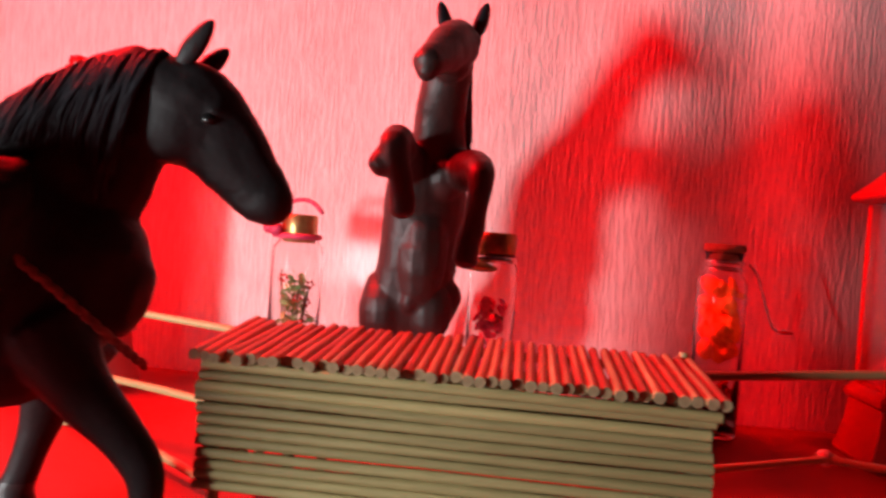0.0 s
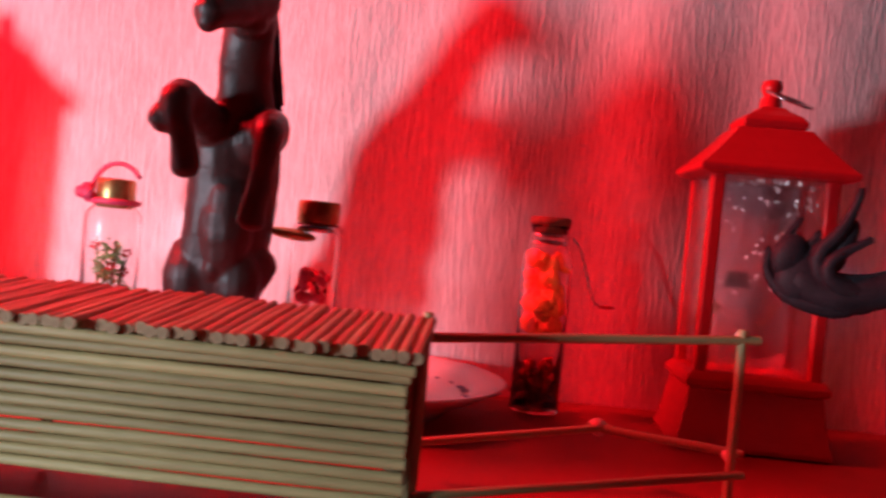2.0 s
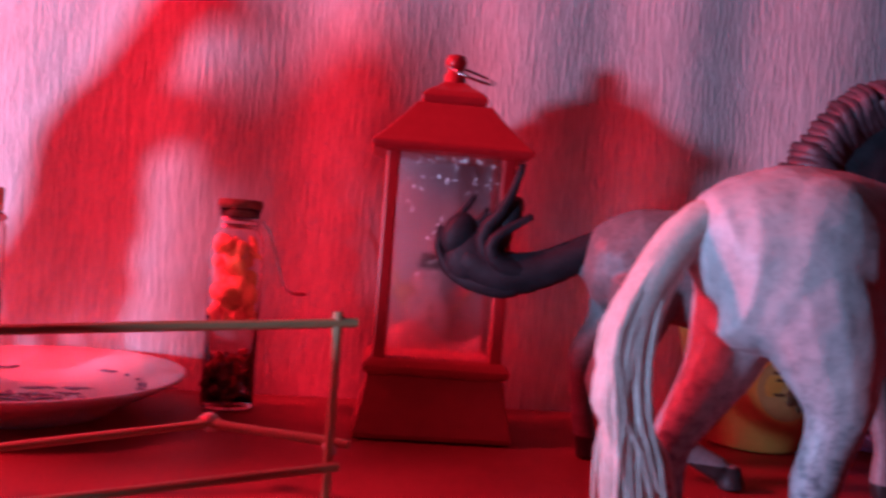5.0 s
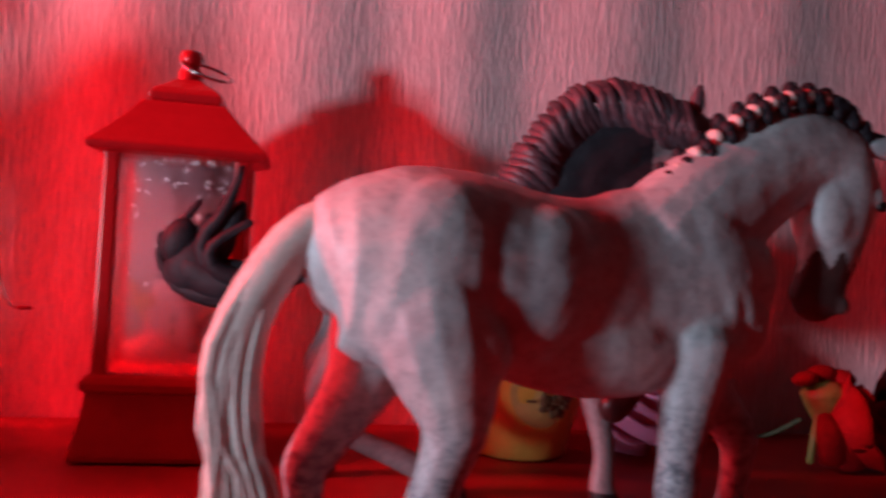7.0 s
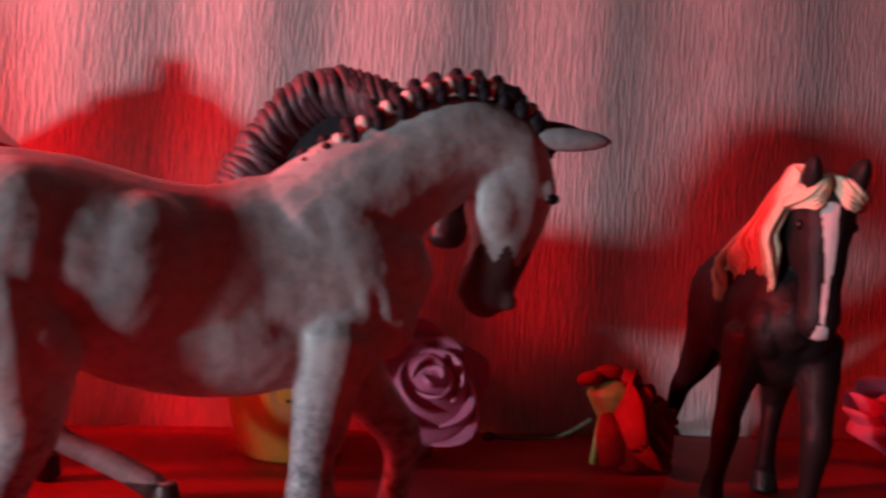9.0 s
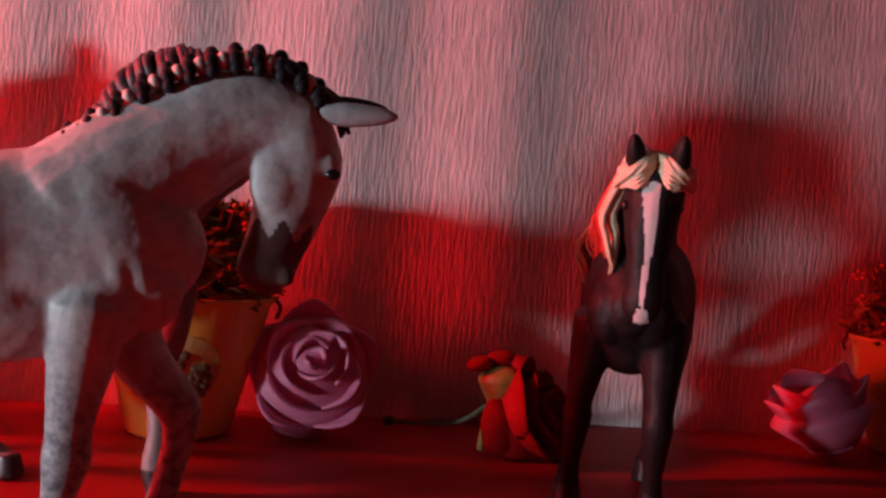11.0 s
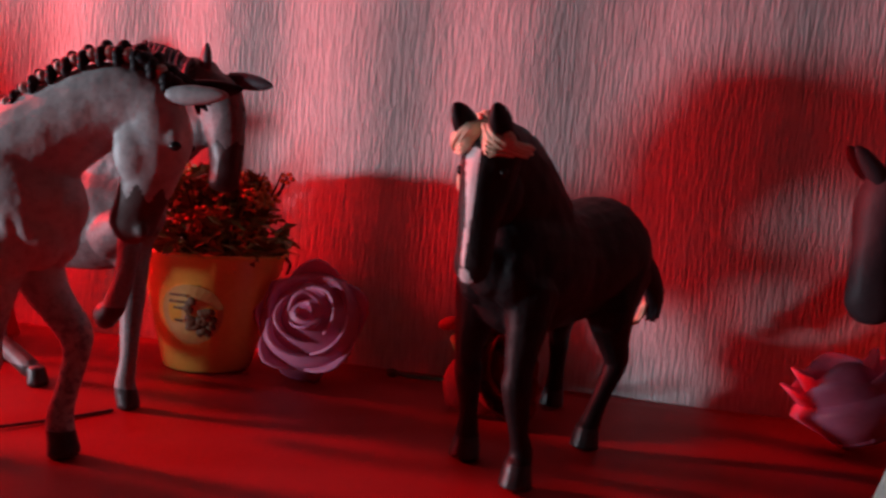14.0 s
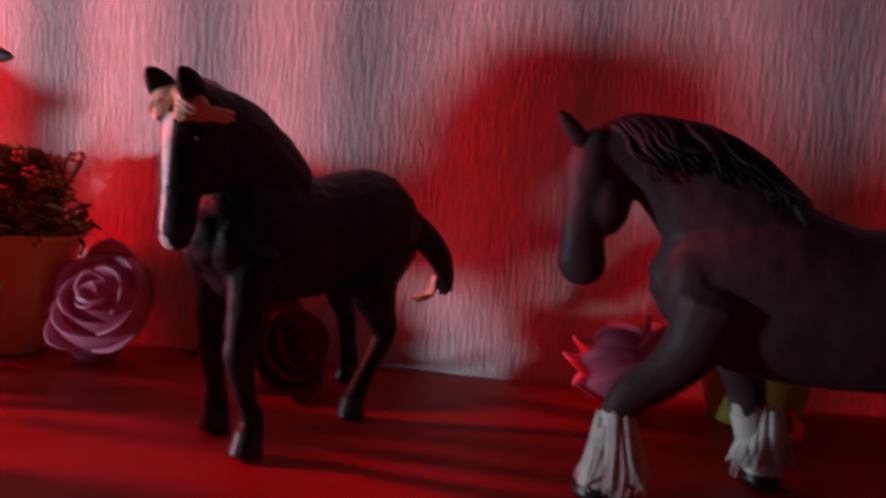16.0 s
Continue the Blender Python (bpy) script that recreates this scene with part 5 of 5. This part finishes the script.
# ---- potted plants ----
def flower_pot(at, turn, label, glaze, girth=1.0):
    t = thing("potted_plant", label, "potted plant", at, turn, "small potted plants")
    bm = bmesh.new()
    lathe(bm, [(0, 0), (0.0178, 0), (0.0186, 0.0012), (0.0298, 0.0510), (0.0312, 0.0525), (0.0310, 0.0540), (0.0298, 0.0542), (0.0286, 0.0500), (0.0276, 0.0460), (0, 0.0460)], 48)
    part("pot", bm, glaze, t)
    bm = bmesh.new()
    lathe(bm, [(0, 0.0462), (0.0258, 0.0468), (0.022, 0.0485), (0.010, 0.0492), (0, 0.0495)], 24)
    part("soil", bm, M_SOIL, t, "dark soil")

    def patch(bm, a0, a1, z0, z1, lift, mat, oval=False, n=14):
        ac, zc = (a0 + a1) / 2, (z0 + z1) / 2
        ring = []
        if oval:
            for k in range(28):
                q = 2 * math.pi * k / 28
                ring.append((ac + (a1 - a0) / 2 * math.cos(q), zc + (z1 - z0) / 2 * math.sin(q)))
        else:
            ring = [(a0, z0), (a1, z0), (a1, z1), (a0, z1)]

        def at_(a, z, d):
            q = 0.0186 + (z - 0.0012) * (0.0112 / 0.0498) + d
            return (q * math.cos(a), q * math.sin(a), z)

        top = [bm.verts.new(at_(a, z, lift)) for a, z in ring]
        mid = bm.verts.new(at_(ac, zc, lift + (0.0004 if oval else 0.0)))
        low = [bm.verts.new(at_(a, z, -0.0004)) for a, z in ring]
        for k in range(len(ring)):
            j = (k + 1) % len(ring)
            bm.faces.new((top[k], top[j], mid)).material_index = mat
            bm.faces.new((top[k], low[k], low[j], top[j])).material_index = mat

    f = -math.pi / 2
    bm = bmesh.new()
    patch(bm, f - 0.54, f + 0.50, 0.0135, 0.0405, 0.0004, 0, True)
    lab = part("label", bm, M_LABEL, t, "tan printed oval", False)
    bm = bmesh.new()
    for k, (a0, a1, z) in enumerate(((-0.34, -0.06, 0.0350), (-0.36, -0.02, 0.0320), (-0.30, -0.08, 0.0292), (-0.30, -0.16, 0.0235), (-0.12, -0.02, 0.0245))):
        patch(bm, f + a0, f + a1, z, z + 0.0010, 0.0010, 0)
    part("print", bm, M_PRINT, lab, "unreadable brown lettering", False)
    bm = bmesh.new()
    rng = random.Random(14)
    for _ in range(22):
        a, z = f + 0.14 + rng.uniform(-0.22, 0.20), 0.0258 + rng.uniform(-0.008, 0.008)
        q = 0.0186 + (z - 0.0012) * 0.2249 + 0.0007
        ball(bm, (q * math.cos(a), q * math.sin(a), z), (0.0022, 0.0006, 0.0016), 7, 0, (0, rng.uniform(0, 180), math.degrees(a) + 90))
    part("floral_print", bm, M_PRINT, lab, "dark printed flower spray")
    for s in (-1, 1):
        bm = bmesh.new()
        wire(bm, [(s * 0.0309, -0.002, 0.0530), (s * 0.0332, -0.002, 0.0500), (s * 0.0320, -0.002, 0.0455)], 0.0007, 8, 6)
        part("handle", bm, M_HOOF, t, "thin black wire handle")
    leafy_sprig(t, 1100, 0.048, 0.092, 0.0290, 0.0050, 17 + int(turn), (M_LEAF, M_ORANGEBLOOM), 60)
    t.scale = (girth, girth, 1.0)
    return t


flower_pot((0.0735, -0.043, 0), 8.0, "yellow flower pot with a small orange-blossomed plant", M_YELLOW, 1.08)
flower_pot((0.4105, -0.036, 0), 150.0, "lime green flower pot with a leafy plant behind the heavy horse", M_LIMEPOT)


# ---- roses ----
def petal_mesh(theta, w, r0, r1, h, z0, curl, seed, point=0.0, thick=0.0013, nu=9, nv=7):
    rng = random.Random(seed)
    wob, tip = rng.uniform(-0.3, 0.3), rng.uniform(0.06, 0.14)
    bm = bmesh.new()
    faces = []
    for off in (0.0, thick):
        g = []
        for i in range(nu):
            s = -1 + 2 * i / (nu - 1)
            col = []
            for j in range(nv):
                t = j / (nv - 1)
                lim = 1 - tip * s * s - point * abs(s) + 0.05 * math.cos(3.2 * s + wob)
                q = t * lim
                rad = r0 + (r1 - r0) * q**0.8 + curl * max(0, q - 0.72) ** 1.3 * 6 - off
                a = theta + s * w * (0.55 + 0.45 * math.sin(math.pi * min(1, 0.2 + 0.7 * t)))
                col.append(bm.verts.new((rad * math.cos(a), rad * math.sin(a), z0 + h * q - curl * max(0, q - 0.8) * 3)))
            g.append(col)
        faces.append(g)
    a, b = faces
    for i in range(nu - 1):
        for j in range(nv - 1):
            bm.faces.new((a[i][j], a[i + 1][j], a[i + 1][j + 1], a[i][j + 1]))
            bm.faces.new((b[i][j], b[i][j + 1], b[i + 1][j + 1], b[i + 1][j]))
    edge = [(i, nv - 1) for i in range(nu)]
    for (i, j), (k, m) in zip(edge, edge[1:]):
        bm.faces.new((a[i][j], a[k][m], b[k][m], b[i][j]))
    for i in (0, nu - 1):
        for j in range(nv - 1):
            bm.faces.new((a[i][j], a[i][j + 1], b[i][j + 1], b[i][j]))
    return bm


def rose(name, label, category, at, axis, scale, mat, group, spin=0.0, point=0.0, cup=1.0, carved=False):
    t = new(name)
    t.empty_display_size = 0.01
    q = Vector(axis).to_track_quat("Z", "Y")
    t.matrix_world = Matrix.LocRotScale(at, q @ Euler((0, 0, radians(spin))).to_quaternion(), None)
    tagged(t, label, category, group)
    bm = bmesh.new()
    if carved:
        lathe(bm, [(r * scale, z * scale) for r, z in ((0, 0), (0.0095, 0), (0.0140, 0.006), (0.0225, 0.0155), (0.0205, 0.0178), (0.0172, 0.0196), (0.0124, 0.0218), (0.0080, 0.0248), (0.0035, 0.0272), (0, 0.0280))], 30)
    else:
        lathe(bm, [(0, 0), (0.0095 * scale, 0), (0.0100 * scale, 0.001), (0.0085 * scale, 0.005 * scale), (0.0100 * scale, 0.010 * scale), (0.006 * scale, 0.014 * scale), (0, 0.016 * scale)], 24)
    part("base", bm, mat, t)
    rows = ((5, 0.0105, 0.0250, 0.0195, 0.001, 0.0006, 0.98, 0.0), (4, 0.0098, 0.0185, 0.0215, 0.003, 0.0004, 1.15, 0.6), (2, 0.0078, 0.0128, 0.0225, 0.005, 0.0002, 1.75, 0.2), (2, 0.0050, 0.0082, 0.0235, 0.006, 0.0001, 1.85, 1.5), (2, 0.0024, 0.0042, 0.0240, 0.007, 0.0, 1.9, 0.4))
    for n, r0, r1, h, z0, curl, w, turn in rows:
        if n > 3:
            h, r1 = h * cup, r1 / cup**0.5
        else:
            h /= cup
        for k in range(n):
            part("petal", petal_mesh(turn + 2 * math.pi * k / n, w, r0 * scale, r1 * scale, h * scale, z0 * scale, curl * scale, n * 10 + k, point if n == 5 else point * 0.4 if n == 4 else 0.0), mat, t)
    return t


soap = rose("soap_rose", "pink soap rose leaning with its open bloom forward", "soap rose", (0.1232, -0.034, 0.0200), (0.04, -0.90, 0.44), 1.05, M_PINKSOAP, "pink soap roses", 20, 0.14, 1.0, True)
rose("soap_rose", "pink soap rose resting on its side by the wall", "soap rose", (0.3600, -0.048, 0.0040), (-0.38, 0.10, 0.92), 1.04, M_PINKSOAP, "pink soap roses", 62, 0.0, 1.38, True)
bm = bmesh.new()
tube(bm, [(0.1195, -0.045, 0.0008, 0.0085, 0.0095), (0.1205, -0.045, 0.007, 0.0095, 0.0115), (0.1215, -0.044, 0.014, 0.010, 0.0140)], 6, 18, (1, 0, 0), 0, 0.1)
bmesh.ops.transform(bm, matrix=soap.matrix_world.inverted(), verts=bm.verts[:])
part("foot", bm, M_PINKSOAP, soap)
red_rose = rose("fabric_rose", "dark red fabric rose with a gold ribbon and dry stem", "fabric flower", (0.206, -0.058, 0.0125), (0.72, -0.45, 0.35), 0.84, M_REDPETAL, "", 10)
inv = red_rose.matrix_world.inverted()


def on_rose(name, bm, mat, label):
    bmesh.ops.transform(bm, matrix=inv, verts=bm.verts[:])
    return part(name, bm, mat, red_rose, label)


bm = bmesh.new()
tube(bm, [(0.2050, -0.060, 0.018, 0.0050, 0.0050), (0.2035, -0.060, 0.024, 0.0076, 0.0066), (0.2025, -0.060, 0.030, 0.0096, 0.0080)], 8, 14, (0, 1, 0))
on_rose("ribbon", bm, M_GOLD, "gold ribbon collar")
for k, (dx, dz, s) in enumerate(((-0.0085, 0.0005, 0.0055), (0.001, 0.0030, 0.0065), (0.009, 0.0015, 0.0055), (0.014, -0.004, 0.005))):
    bm = bmesh.new()
    ball(bm, (0.2015 + dx, -0.061 + 0.002 * (k % 2), 0.0345 + dz), (s, 0.0045, 0.0030), 12, 0, (12 * k, -14 + 11 * k, 0))
    on_rose("top_petal", bm, M_REDPETAL, "bright red top petal")
for dx, dz, turn in ((-0.004, 0.010, 0), (0.004, 0.008, 16)):
    bm = bmesh.new()
    tube(bm, [(0.2030 + dx, -0.066, 0.021, 0.002, 0.003), (0.2035 + dx, -0.070, dz + 0.004, 0.003, 0.0065), (0.2050 + dx, -0.071, dz - 0.006, 0.003, 0.006)], 8, 12, (1, 0, 0))
    on_rose("front_petal", bm, M_REDPETAL, "bright red hanging petal")
bm = bmesh.new()
wire(bm, [(0.1995, -0.062, 0.024), (0.1965, -0.064, 0.012), (0.1955, -0.064, 0.002)], 0.0016, 10, 6)
on_rose("stalk", bm, M_GOLD, "yellowish stalk")
bm = bmesh.new()
wire(bm, [(0.200, -0.050, 0.016), (0.192, -0.040, 0.0070), (0.180, -0.032, 0.0035), (0.163, -0.028, 0.0028)], 0.0011, 14, 6)
ball(bm, (0.163, -0.028, 0.0028), (0.0030, 0.0020, 0.0022), 8)
on_rose("stem", bm, M_STEM, "dry olive stem")
red_rose.location.x -= 0.004

# ---- small things behind the heavy horse ----
bm = bmesh.new()
bmesh.ops.create_icosphere(bm, subdivisions=2, radius=0.0095)
for v in bm.verts:
    v.co *= 1 + 0.12 * noise.noise(v.co * 300)
g = obj("foil_bauble", bm, M_REDFOIL, smooth=False)
g.matrix_world = pose(0.4040, -0.088, 0.0094)
tagged(g, "shiny faceted red foil bauble on the table", "bauble")
bm = bmesh.new()
wire(bm, [(0.0, 0.0, 0.0006), (-0.012, -0.020, 0.0006), (-0.030, -0.042, 0.0006), (-0.060, -0.070, 0.0006)], 0.0006, 14, 6)
g = obj("cord", bm, M_HOOF)
g.matrix_world = pose(0.078, -0.128, 0.0)
tagged(g, "thin dark cord lying on the red table", "cord")
